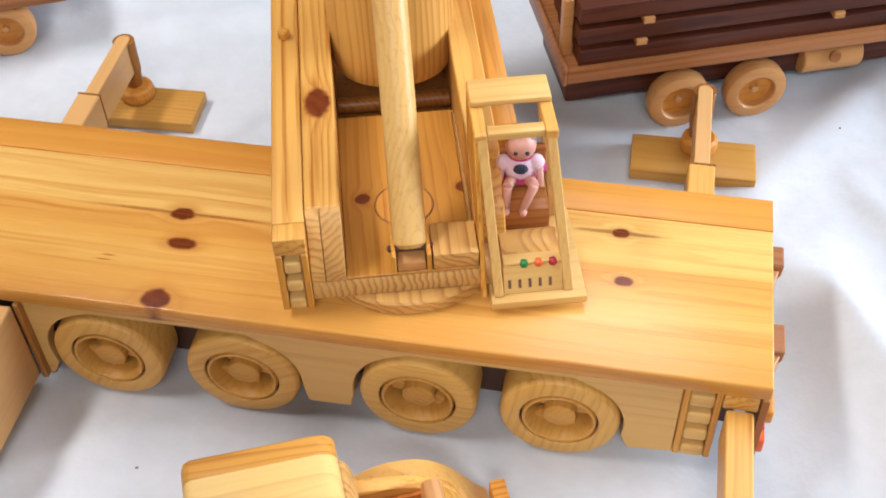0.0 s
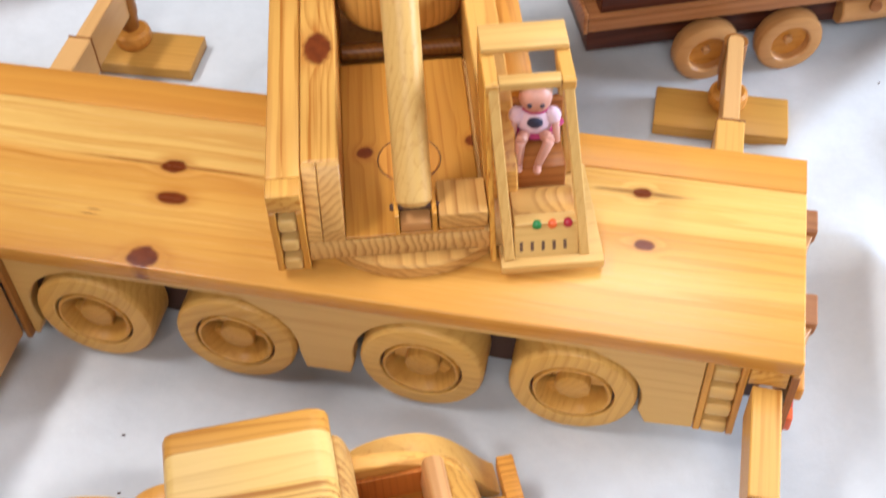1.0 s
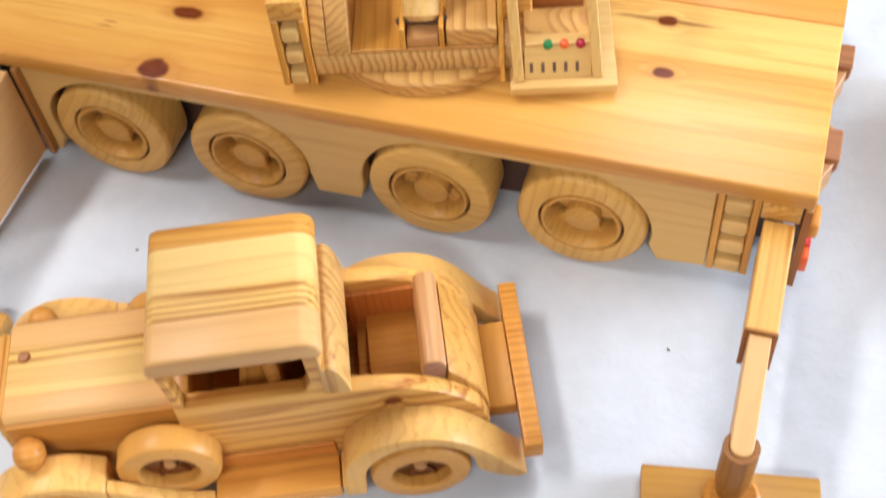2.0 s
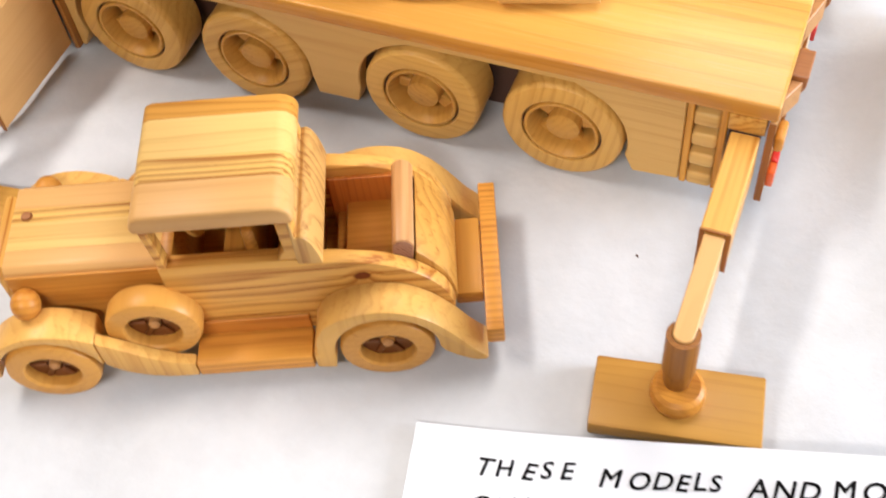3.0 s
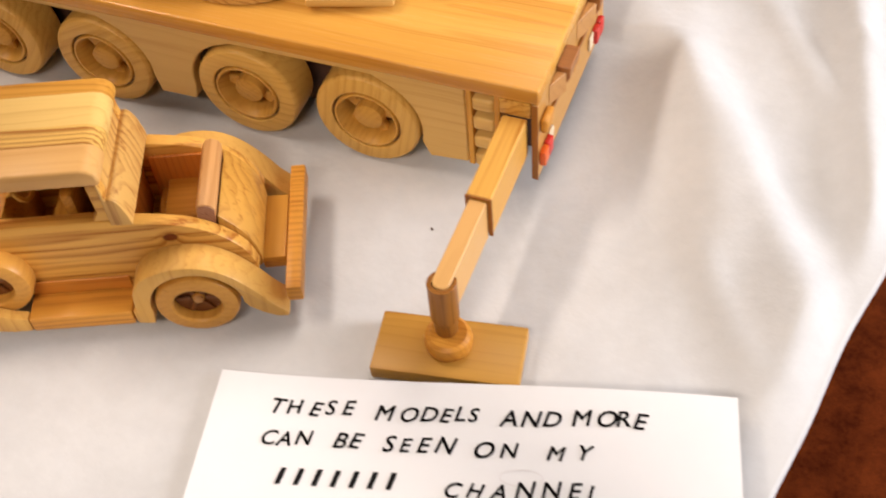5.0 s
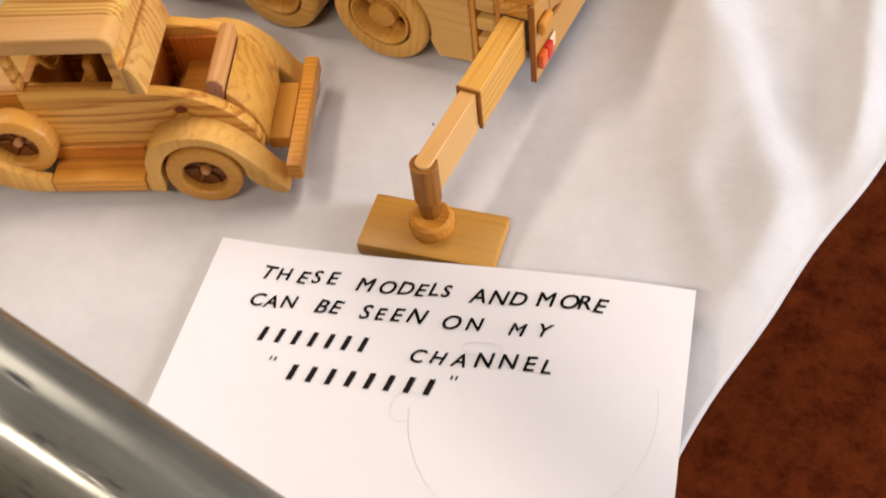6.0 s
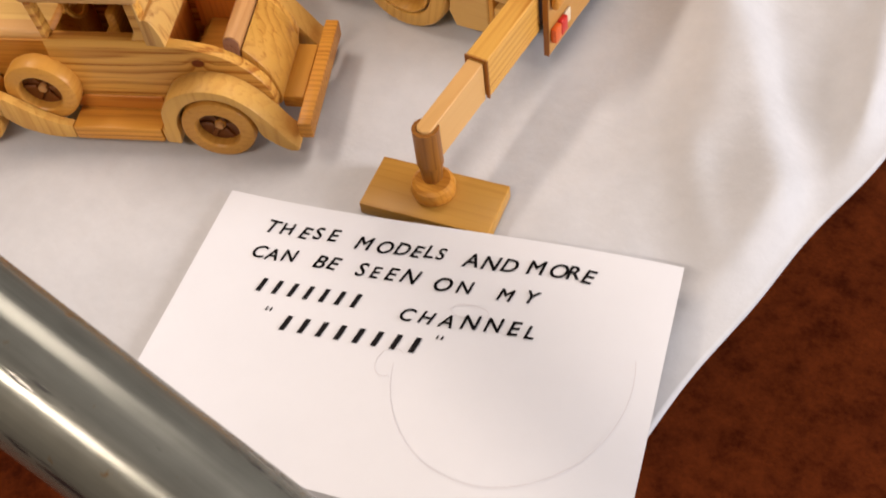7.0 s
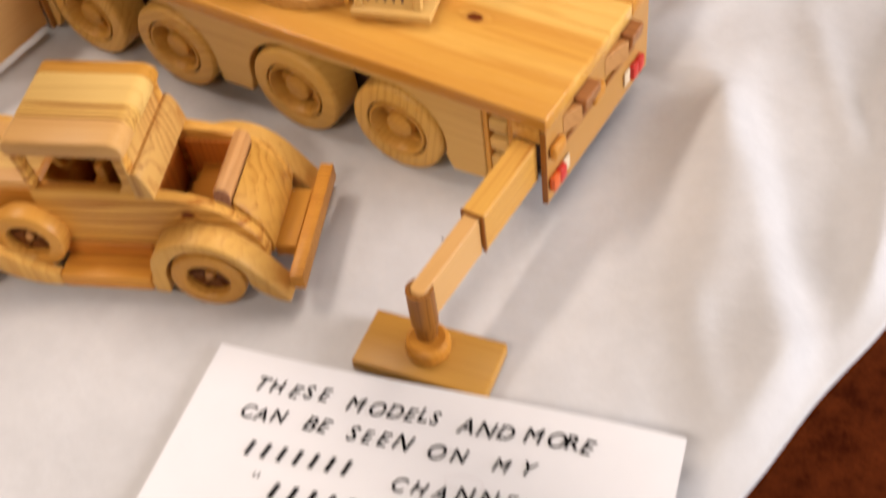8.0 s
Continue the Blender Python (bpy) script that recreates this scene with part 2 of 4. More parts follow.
def mottled(name, a, c, scale, rough, metal=0.0, fine=0.0, height=0.0005):
    m, nt, b = blank(name, rough, metal)
    co = nt.nodes.new("ShaderNodeTexCoord").outputs["Object"]
    n = noise_tex(nt, co, scale, 5.0, 0.65)
    n2 = noise_tex(nt, co, scale * 9, 3.0)
    f = calc(nt, "MINIMUM", calc(nt, "MAXIMUM", calc(nt, "MULTIPLY_ADD", calc(nt, "SUBTRACT", n, 0.5), 2.6, calc(nt, "MULTIPLY_ADD", n2, fine, 0.5 - fine / 2)), 0.0), 1.0)
    nt.links.new(mix(nt, f, a, c), b.inputs["Base Color"])
    bump(nt, b, n2, 0.25, height)
    return m


cloth_mat = cloth_material()
carpet_mat = mottled("brown_carpet", (0.060, 0.0088, 0.0018), (0.175, 0.033, 0.007), 19.0, 0.95, 0.0, 0.9, 0.004)
carpet_mat.node_tree.nodes["Principled BSDF"].inputs["Specular IOR Level"].default_value = 0.06
steel_mat = steel_material()
wall_mat = mottled("cream_wall", (0.22, 0.19, 0.15), (0.18, 0.155, 0.125), 2.0, 0.8)
ceiling_mat = mottled("white_ceiling", (0.32, 0.31, 0.29), (0.28, 0.27, 0.255), 3.0, 0.9)
table_mat = mottled("table_laminate", (0.35, 0.3, 0.25), (0.3, 0.25, 0.2), 8.0, 0.5)
paper_mat = mottled("white_paper", (0.75, 0.765, 0.79), (0.72, 0.735, 0.76), 12.0, 0.7, 0.0, 0.2, 0.0001)
ink_mat = mottled("black_ink", (0.010, 0.009, 0.010), (0.016, 0.014, 0.014), 90.0, 0.9)
ink_mat.node_tree.nodes["Principled BSDF"].inputs["Specular IOR Level"].default_value = 0.08
pencil_mat = mottled("pencil_grey", (0.62, 0.6, 0.62), (0.7, 0.69, 0.7), 90.0, 0.7)
burnt_mat = mottled("burnt_marks", (0.1, 0.05, 0.03), (0.16, 0.08, 0.04), 90.0, 0.7)
# small dark parts, and shade painted on the crane chassis and wheel grooves
dark_mat = mottled("dark_brown_and_shade", (0.06, 0.024, 0.012), (0.09, 0.035, 0.018), 40.0, 0.6)
red_mat = mottled("red_paint", (0.62, 0.03, 0.02), (0.5, 0.02, 0.015), 60.0, 0.35)
orange_mat = mottled("orange_paint", (0.75, 0.13, 0.02), (0.65, 0.1, 0.015), 60.0, 0.35)
crimson_mat = mottled("crimson_paint", (0.4, 0.015, 0.03), (0.33, 0.01, 0.02), 60.0, 0.35)
green_mat = mottled("green_paint", (0.03, 0.22, 0.05), (0.02, 0.17, 0.04), 60.0, 0.35)
cream_mat = mottled("cream_paint", (0.72, 0.58, 0.40), (0.66, 0.52, 0.34), 60.0, 0.5)
skin_mat = mottled("doll_vinyl", (0.60, 0.30, 0.22), (0.52, 0.25, 0.18), 80.0, 0.45)
pink_mat = mottled("pink_fabric", (0.74, 0.56, 0.62), (0.66, 0.46, 0.54), 120.0, 0.85)
magenta_mat = mottled("magenta_trim", (0.42, 0.03, 0.12), (0.36, 0.02, 0.1), 120.0, 0.7)
navy_mat = mottled("navy_print", (0.02, 0.02, 0.045), (0.03, 0.03, 0.06), 120.0, 0.7)

# ---------------------------------------------------------------- mesh helpers


def thing(name, label, category, group="", m=None):
    ob = new(name)
    ob.empty_display_size = 0.02
    if m is not None:
        ob.matrix_world = m
    return tagged(ob, label, category, group)


def mesh_of(name, bm, material, sharp=32):
    me = bpy.data.meshes.new(name)
    bmesh.ops.recalc_face_normals(bm, faces=bm.faces[:])
    bm.to_mesh(me)
    bm.free()
    for mat in material if isinstance(material, (list, tuple)) else (material,):
        me.materials.append(mat)
    for poly in me.polygons:
        poly.use_smooth = True
    me.set_sharp_from_angle(angle=radians(sharp))
    return me


def part(name, bm, material, parent=None, label="", m=None, sharp=32):
    ob = new(name, bm if isinstance(bm, bpy.types.Mesh) else mesh_of(name, bm, material, sharp))
    if parent is not None:
        ob.parent = parent
    if m is not None:
        ob.matrix_basis = m
    return tagged(ob, label)


def soften(bm, bevel, seg=2):
    if bevel > 0:
        edges = [e for e in bm.edges if len(e.link_faces) == 2 and e.calc_face_angle(0) > 0.5]
        bmesh.ops.bevel(bm, geom=edges, offset=bevel, segments=seg, profile=0.5, affect="EDGES", clamp_overlap=True)
    return bm


def box(x0, x1, y0, y1, z0, z1, bevel=0.0012, seg=2):
    bm = bmesh.new()
    bmesh.ops.create_cube(bm, size=1, matrix=Matrix.Translation(((x0 + x1) / 2, (y0 + y1) / 2, (z0 + z1) / 2)) @ Matrix.Diagonal((abs(x1 - x0), abs(y1 - y0), abs(z1 - z0), 1)))
    return soften(bm, bevel, seg)


def prism(points, lo, hi, axis="y", bevel=0.0012, seg=2):
    """A flat outline pushed along an axis: (x, z) along y, (y, z) along x, (x, y) along z."""
    bm = bmesh.new()
    put = {"y": lambda a, b, c: (a, c, b), "x": lambda a, b, c: (c, a, b), "z": lambda a, b, c: (a, b, c)}[axis]
    low = [bm.verts.new(put(a, b, lo)) for a, b in points]
    top = [bm.verts.new(put(a, b, hi)) for a, b in points]
    bm.faces.new(low[::-1])
    bm.faces.new(top)
    for i in range(len(points)):
        j = (i + 1) % len(points)
        bm.faces.new((low[i], low[j], top[j], top[i]))
    bmesh.ops.recalc_face_normals(bm, faces=bm.faces[:])
    return soften(bm, bevel, seg)


def lathe(profile, seg=40, axis="y", closed=True):
    """Turned shape from (radius, place along the axis)."""
    bm = bmesh.new()
    rows = []
    for r, h in profile:
        ring = []
        for i in range(seg if r > 1e-6 else 1):
            a = 2 * math.pi * i / seg
            c, s = r * math.cos(a), r * math.sin(a)
            ring.append(bm.verts.new({"y": (c, h, s), "z": (c, s, h), "x": (h, c, s)}[axis]))
        rows.append(ring)
    for low, top in zip(rows, rows[1:]):
        for i in range(seg):
            j = (i + 1) % seg
            if len(low) == 1 and len(top) == 1:
                continue
            if len(low) == 1:
                bm.faces.new((low[0], top[j], top[i]))
            elif len(top) == 1:
                bm.faces.new((low[i], low[j], top[0]))
            else:
                bm.faces.new((low[i], low[j], top[j], top[i]))
    return bm


def rod(p0, p1, r, seg=24, bevel=0.001, r1=None):
    p0, p1 = Vector(p0), Vector(p1)
    length = (p1 - p0).length
    r1 = r if r1 is None else r1
    bm = lathe([(0, 0), (r - bevel, 0), (r, bevel), (r1, length - bevel), (r1 - bevel, length), (0, length)], seg, "z")
    bm.transform(Matrix.Translation(p0) @ (p1 - p0).to_track_quat("Z", "Y").to_matrix().to_4x4())
    return bm


def merged(*parts):
    out = bmesh.new()
    for bm in parts:
        me = bpy.data.meshes.new("scratch")
        bm.to_mesh(me)
        bm.free()
        out.from_mesh(me)
        bpy.data.meshes.remove(me)
    return out


def moved(bm, m):
    bm.transform(m)
    return bm


def arc(cx, cy, r, a0, a1, n):
    return [(cx + r * math.cos(radians(a0 + (a1 - a0) * i / n)), cy + r * math.sin(radians(a0 + (a1 - a0) * i / n))) for i in range(n + 1)]


def curved(points, n=4):
    """An open run of outline points rounded into a smooth curve."""
    out = []
    for i in range(len(points) - 1):
        p0, p1, p2, p3 = points[max(i - 1, 0)], points[i], points[i + 1], points[min(i + 2, len(points) - 1)]
        for k in range(n):
            t = k / n
            out.append(tuple(0.5 * (2 * p1[c] + (p2[c] - p0[c]) * t + (2 * p0[c] - 5 * p1[c] + 4 * p2[c] - p3[c]) * t * t + (3 * p1[c] - p0[c] - 3 * p2[c] + p3[c]) * t ** 3) for c in (0, 1)))
    return out + [points[-1]]


def smooth(a, b, x):
    t = min(max((x - a) / (b - a), 0.0), 1.0)
    return t * t * (3 - 2 * t)


# ---------------------------------------------------------------- room, table, cloth
FLOOR = -0.74
floor = tagged(part("floor", box(-3, 3, -2.5, 3.5, FLOOR - 0.1, FLOOR, 0), carpet_mat), "dark reddish-brown mottled carpet floor", "floor", kind="structure")
tagged(part("ceiling", box(-3, 3, -2.5, 3.5, 2.0, 2.1, 0), ceiling_mat), "plain white ceiling", "ceiling", kind="structure")
tagged(part("wall_north", box(-3.1, 3.1, 3.5, 3.6, FLOOR, 2.0, 0), wall_mat), "plain cream wall", "wall", kind="structure")
tagged(part("wall_south", box(-3.1, 3.1, -2.6, -2.5, FLOOR, 2.0, 0), wall_mat), "plain cream wall", "wall", kind="structure")
tagged(part("wall_west", box(-3.1, -3.0, -2.5, 3.5, FLOOR, 2.0, 0), wall_mat), "plain cream wall", "wall", kind="structure")
tagged(part("wall_east", merged(box(3.0, 3.1, -2.5, 3.5, FLOOR, 0.3, 0), box(3.0, 3.1, -2.5, 3.5, 1.5, 2.0, 0), box(3.0, 3.1, -2.5, 0.2, 0.3, 1.5, 0), box(3.0, 3.1, 1.8, 3.5, 0.3, 1.5, 0)), wall_mat), "plain cream wall with a window opening", "wall", kind="structure")


def hem(y):
    return 0.2270 + 0.19 * y + 0.0016 * math.sin(y * 19.0 + 0.6) + 0.0012 * math.sin(y * 47.0 + 1.0)


def fold(px, py, x0, y0, x1, y1, width, height):
    """A soft ridge in the cloth along a line."""
    dx, dy = x1 - x0, y1 - y0
    ln = math.hypot(dx, dy)
    s = ((px - x0) * dx + (py - y0) * dy) / ln
    d = ((px - x0) * -dy + (py - y0) * dx) / ln
    if s < -0.06 or s > ln + 0.06:
        return 0.0
    return height * math.exp(-(d / width) ** 2) * smooth(-0.06, 0.04, s) * (1 - smooth(ln - 0.04, ln + 0.06, s))


FOLDS = ((0.16, 0.32, 0.222, 0.02, 0.014, 0.013), (0.06, 0.20, 0.13, -0.03, 0.018, 0.005), (0.152, -0.088, 0.176, -0.0945, 0.0028, 0.003), (0.10, 0.13, 0.15, 0.05, 0.012, 0.004),
         (0.12, 0.42, 0.33, 0.22, 0.03, 0.012), (-0.02, 0.22, 0.10, 0.40, 0.02, 0.005), (-0.44, 0.20, -0.34, 0.36, 0.012, 0.004),
         (-0.56, 0.38, -0.36, 0.46, 0.02, 0.006), (0.165, 0.135, 0.222, 0.035, 0.009, 0.0035), (0.10, 0.26, 0.20, 0.10, 0.010, 0.005), (0.19, 0.20, 0.26, 0.16, 0.008, 0.006), (0.205, -0.06, 0.192, -0.19, 0.006, 0.004), (0.115, -0.02, 0.150, -0.075, 0.008, 0.004), (-0.50, -0.10, -0.38, -0.02, 0.012, 0.004), (-0.50, -0.16, -0.40, -0.05, 0.012, 0.003))


def ridge(x, y):
    """The long crease: a slow rise towards it and a steeper fall beyond."""
    dx, dy = 0.155, -0.245
    ln = math.hypot(dx, dy)
    s = ((x - 0.056) * dx + (y - 0.160) * dy) / ln
    d = ((x - 0.056) * -dy + (y - 0.160) * dx) / ln - 0.006 * math.sin(s / ln * math.pi) - 0.003 * noise.noise(Vector((s * 22, 0.7, 0.2)))
    side = 0.050 if d < 0 else 0.016
    return 0.021 * smooth(-0.12, 0.10, s) * math.exp(-abs(d / side) ** 1.6)


def cloth_height(x, y):
    h = ridge(x, y) + sum(fold(x, y, *f) for f in FOLDS)
    wave = 0.0012 + 0.0028 * smooth(0.04, 0.09, x) + 0.003 * smooth(0.33, 0.40, y)
    h += wave * (noise.noise(Vector((x * 9, y * 9, 0.3))) + 0.5 * noise.noise(Vector((x * 25, y * 25, 1.3))))
    clear = smooth(0.02, 0.07, x) if -0.02 < y < 0.17 else 1.0
    away = smooth(0.0, 0.03, hem(y) - x)
    return max(h, -0.0015) * clear * away


CLOTH_FRONT = -0.387


def tablecloth():
    bm = bmesh.new()
    nx, ny = 230, 190
    rows = []
    for j in range(ny + 1):
        y = CLOTH_FRONT + (1.13 - CLOTH_FRONT) * j / ny
        edge = hem(y)
        row = []
        for i in range(nx + 1):
            x = -1.25 + (edge + 1.25) * (1 - (1 - i / nx) ** 1.25)
            row.append(bm.verts.new((x, y, cloth_height(x, y) - 0.001)))
        row.append(bm.verts.new((edge + 0.0015, y, -0.004)))
        row.append(bm.verts.new((edge - 0.001, y, -0.009)))
        row.append(bm.verts.new((edge - 0.02, y, -0.0095)))
        rows.append(row)
    # the front hem turns down over the table edge
    for back, drop in ((0.0012, 0.003), (0.001, 0.035)):
        rows.insert(0, [bm.verts.new((v.co.x, CLOTH_FRONT - back + 0.002 * math.sin(v.co.x * 40), min(v.co.z, 0.0) - drop)) for v in rows[0]])
    for a, b in zip(rows, rows[1:]):
        for i in range(len(a) - 1):
            bm.faces.new((a[i], a[i + 1], b[i + 1], b[i]))
    return bm


tagged(part("tablecloth", tablecloth(), cloth_mat, sharp=80), "white creased tablecloth spread over a display table", "tablecloth")
table = thing("display_table", "display table hidden under the white cloth", "table")
part("tabletop", prism([(-1.22, -0.378), (hem(-0.378) - 0.022, -0.378), (hem(1.1) - 0.022, 1.1), (-1.22, 1.1)], -0.04, -0.011, "z", 0.002), table_mat, table)
for lx, ly in ((-1.15, -0.33), (0.05, -0.33), (-1.15, 1.0), (0.3, 1.0)):
    part("leg", rod((lx, ly, FLOOR), (lx, ly, -0.04), 0.018), steel_mat, table)

# ---------------------------------------------------------------- crane lorry


def crane_wheel(parent, x, y, face, mesh):
    m = pose(x, y, 0.038, 0, 0, 0 if face < 0 else 180) @ pose(0, 0, 0, 0, random.uniform(0, 360), 0)
    w = part("wheel", mesh[0], None, parent, "", m)
    part("rim", mesh[1], None, w)
    part("hub", mesh[2], None, w)
    part("rim_back", mesh[4], None, w)
    part("groove", mesh[5], None, w, "groove between tyre and rim, painted dark for its shade")
    for k in range(5):
        part("spoke", mesh[3], None, w, "", pose(0, 0, 0, 0, 72 * k, 0))


def crane_wheel_meshes():
    tyre = lathe([(0.0250, 0.020), (0.0250, 0.0006), (0.0257, 0.0), (0.0335, 0.0), (0.0362, 0.0008), (0.0376, 0.0026), (0.038, 0.005), (0.038, 0.028), (0.036, 0.0305), (0.0250, 0.0305), (0.0250, 0.020)], 56)
    rim = lathe([(0.0232, 0.016), (0.0236, 0.0012), (0.0230, 0.0), (0.0216, 0.0), (0.0206, 0.0016), (0.0186, 0.0075), (0.0178, 0.0120), (0.0176, 0.0200)], 48)
    back = lathe([(0.0250, 0.0195), (0.0, 0.0195)], 36)
    hub = lathe([(0.0, 0.0030), (0.0088, 0.0030), (0.0102, 0.0038), (0.0106, 0.0056), (0.0106, 0.0193)], 36)
    # shallow ring coloured dark in place of the groove's deep shade
    groove = lathe([(0.0234, 0.0035), (0.0252, 0.0035)], 48)
    spoke = box(0.0098, 0.0184, 0.0095, 0.0150, -0.0040, 0.0040, 0.0009, 1)
    return (mesh_of("wheel", tyre, wheel_wood), mesh_of("rim", rim, rim_wood), mesh_of("hub", hub, rim_wood), mesh_of("spoke", spoke, rim_wood), mesh_of("rim_back", back, ply_edge), mesh_of("groove", groove, dark_mat))


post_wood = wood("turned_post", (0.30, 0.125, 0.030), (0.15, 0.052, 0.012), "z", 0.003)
plate_wood = wood("brown_plate", (0.40, 0.19, 0.06), (0.28, 0.11, 0.03), "z", 0.003)
crane = thing("toy_crane_lorry", "large varnished pine toy mobile crane with outriggers extended", "toy crane")
REAR = -0.60
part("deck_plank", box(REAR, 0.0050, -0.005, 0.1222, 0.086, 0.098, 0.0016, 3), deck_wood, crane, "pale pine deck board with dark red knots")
part("deck_plank", box(REAR, 0.0050, 0.1224, 0.151, 0.086, 0.0979, 0.0008, 2), strip_wood, crane, "narrow orange deck board")
wm = crane_wheel_meshes()
HUBS = (-0.4165, -0.3246, -0.2085, -0.1180)
for hx in HUBS:
    crane_wheel(crane, hx + 0.001, -0.0052, -1, wm)
    crane_wheel(crane, hx, 0.146, 1, wm)
for hx in HUBS:
    part("axle", rod((hx, 0.02, 0.038), (hx, 0.126, 0.038), 0.005, 12), pine_y, crane)
# near-black colour stands in for the shade under the deck
part("chassis", box(REAR + 0.02, -0.006, 0.036, 0.110, 0.002, 0.0855, 0.002), dark_mat, crane, "chassis beam between the wheels, coloured dark for the shade there")


def skirt(y0, y1):
    r = 0.0412
    pts = [(-0.045, 0.0855), (-0.045, 0.0180), (-0.0728, 0.0155)]
    pts += arc(HUBS[3], 0.038, r, -14, 62, 9)
    pts += [(HUBS[3] + 0.008, 0.0805), (HUBS[2] - 0.004, 0.0805)]
    pts += arc(HUBS[2], 0.038, r, 112, 186, 9)
    pts += [(-0.2525, 0.0195), (-0.2810, 0.0190)]
    pts += arc(HUBS[1], 0.038, r, -5, 62, 9)
    pts += [(HUBS[1] + 0.008, 0.0805), (HUBS[0] - 0.004, 0.0805)]
    pts += arc(HUBS[0], 0.038, r, 112, 200, 9)
    pts += [(-0.461, 0.010), (-0.4645, 0.010), (-0.4645, 0.0855)]
    return prism(pts, y0, y1, "y", 0.0008, 1)


part("side_skirt", skirt(-0.003, 0.009), pine_x, crane, "pine side skirt with wheel arches")
part("side_skirt", skirt(0.137, 0.149), pine_x, crane)
part("side_skirt", box(REAR, -0.4905, -0.003, 0.009, 0.01, 0.0855, 0.001), pine_x, crane)
part("end_plate", box(-0.4685, -0.4648, -0.007, 0.009, 0.009, 0.0855, 0.0006), plate_wood, crane, "thin brown plywood plate")


def ladder(parent, x0, x1, y, z0, z1, steps, depth, m=None):
    """A boxed ladder: back board, two stiles and rounded treads."""
    part("ladder_back", box(x0, x1, y + depth - 0.003, y + depth, z0, z1, 0.0004, 1), amber, parent, "", m)
    for xa, xb in ((x0, x0 + 0.004), (x1 - 0.004, x1)):
        part("ladder_stile", box(xa, xb, y, y + depth - 0.003, z0, z1, 0.0006, 1), pine_z, parent, "", m)
    step = (z1 - z0) / steps
    for k in range(steps):
        za = z0 + step * k
        part("ladder_tread", box(x0 + 0.0041, x1 - 0.0041, y - 0.0003, y + depth - 0.003, za, za + step * 0.62, 0.0022, 3), pine_x, parent, "", m)


ladder(crane, -0.0445, -0.0215, -0.003, 0.0165, 0.0855, 4, 0.014)
ladder(crane, -0.0445, -0.0215, -0.149, 0.0165, 0.0855, 4, 0.014, pose(-0.066, 0, 0, 0, 0, 180))
part("beam_end", box(-0.0212, -0.0005, -0.0045, 0.012, 0.0725, 0.0856, 0.001), pine_y, crane)
part("beam_end", box(-0.0212, -0.0005, 0.136, 0.1505, 0.0725, 0.0856, 0.001), pine_y, crane)

# front fascia with wedges, brackets and lamps
fascia_wood = wood("fascia_ply", (0.50, 0.27, 0.10), (0.40, 0.19, 0.06), "y", 0.005, contrast=0.5)
fascia = part("fascia", box(0.0006, 0.0044, -0.0050, 0.1510, 0.019, 0.0857, 0.0007, 1), fascia_wood, crane, "thin pinkish plywood front panel")
part("fascia_edge", box(0.0004, 0.0046, -0.0059, -0.0051, 0.0188, 0.0857, 0.0002, 1), ply_edge, crane, "dark plywood edge")
for y0, y1, tip, b0, b1 in ((0.034, 0.056, 0.018, -0.002, 0.014), (0.104, 0.122, 0.080, 0.056, 0.072)):
    part("wedge", prism([(0.0046, 0.0850), (0.0046, 0.0650), (0.0075, 0.0630), (0.0135, 0.0760), (0.0140, 0.0850)], y0, y1, "y", 0.0007, 1), red_wood, crane, "reddish brown wedge block")
    part("gusset", prism([(0.0046, tip), (0.0046, y0 - 0.0003), (0.0115, y0 - 0.0003)], 0.0650, 0.0815, "z", 0.0005, 1), tan_wood, crane, "pale tapered gusset beside the wedge")
    part("slot_strip", box(0.0046, 0.0066, tip, y1 + 0.002, 0.0575, 0.0610, 0.0004, 1), ply_edge, crane, "dark strip under the wedge")
    part("bracket", box(0.0046, 0.0100, b0, b1, 0.0590, 0.0710, 0.0022, 3), amber, crane, "rounded amber bracket")
for ly, order in ((-0.003, (orange_mat, red_mat, cream_mat)), (0.110, (cream_mat, red_mat, red_mat))):
    for k, mat in enumerate(order):
        part("front_lamp", box(0.0046, 0.0090 if mat is not cream_mat else 0.0064, ly + 0.0092 * k, ly + 0.0092 * (k + 1) - 0.0004, 0.030, 0.0425, 0.001), mat, crane,
             {id(red_mat): "red lamp block", id(orange_mat): "orange lamp block", id(cream_mat): "cream lamp block"}[id(mat)])


pink_side = wood("arm_pine", (0.63, 0.36, 0.14), (0.53, 0.28, 0.095), "y", 0.008, contrast=0.3, vivid=0.25, thin_lines=0.3)


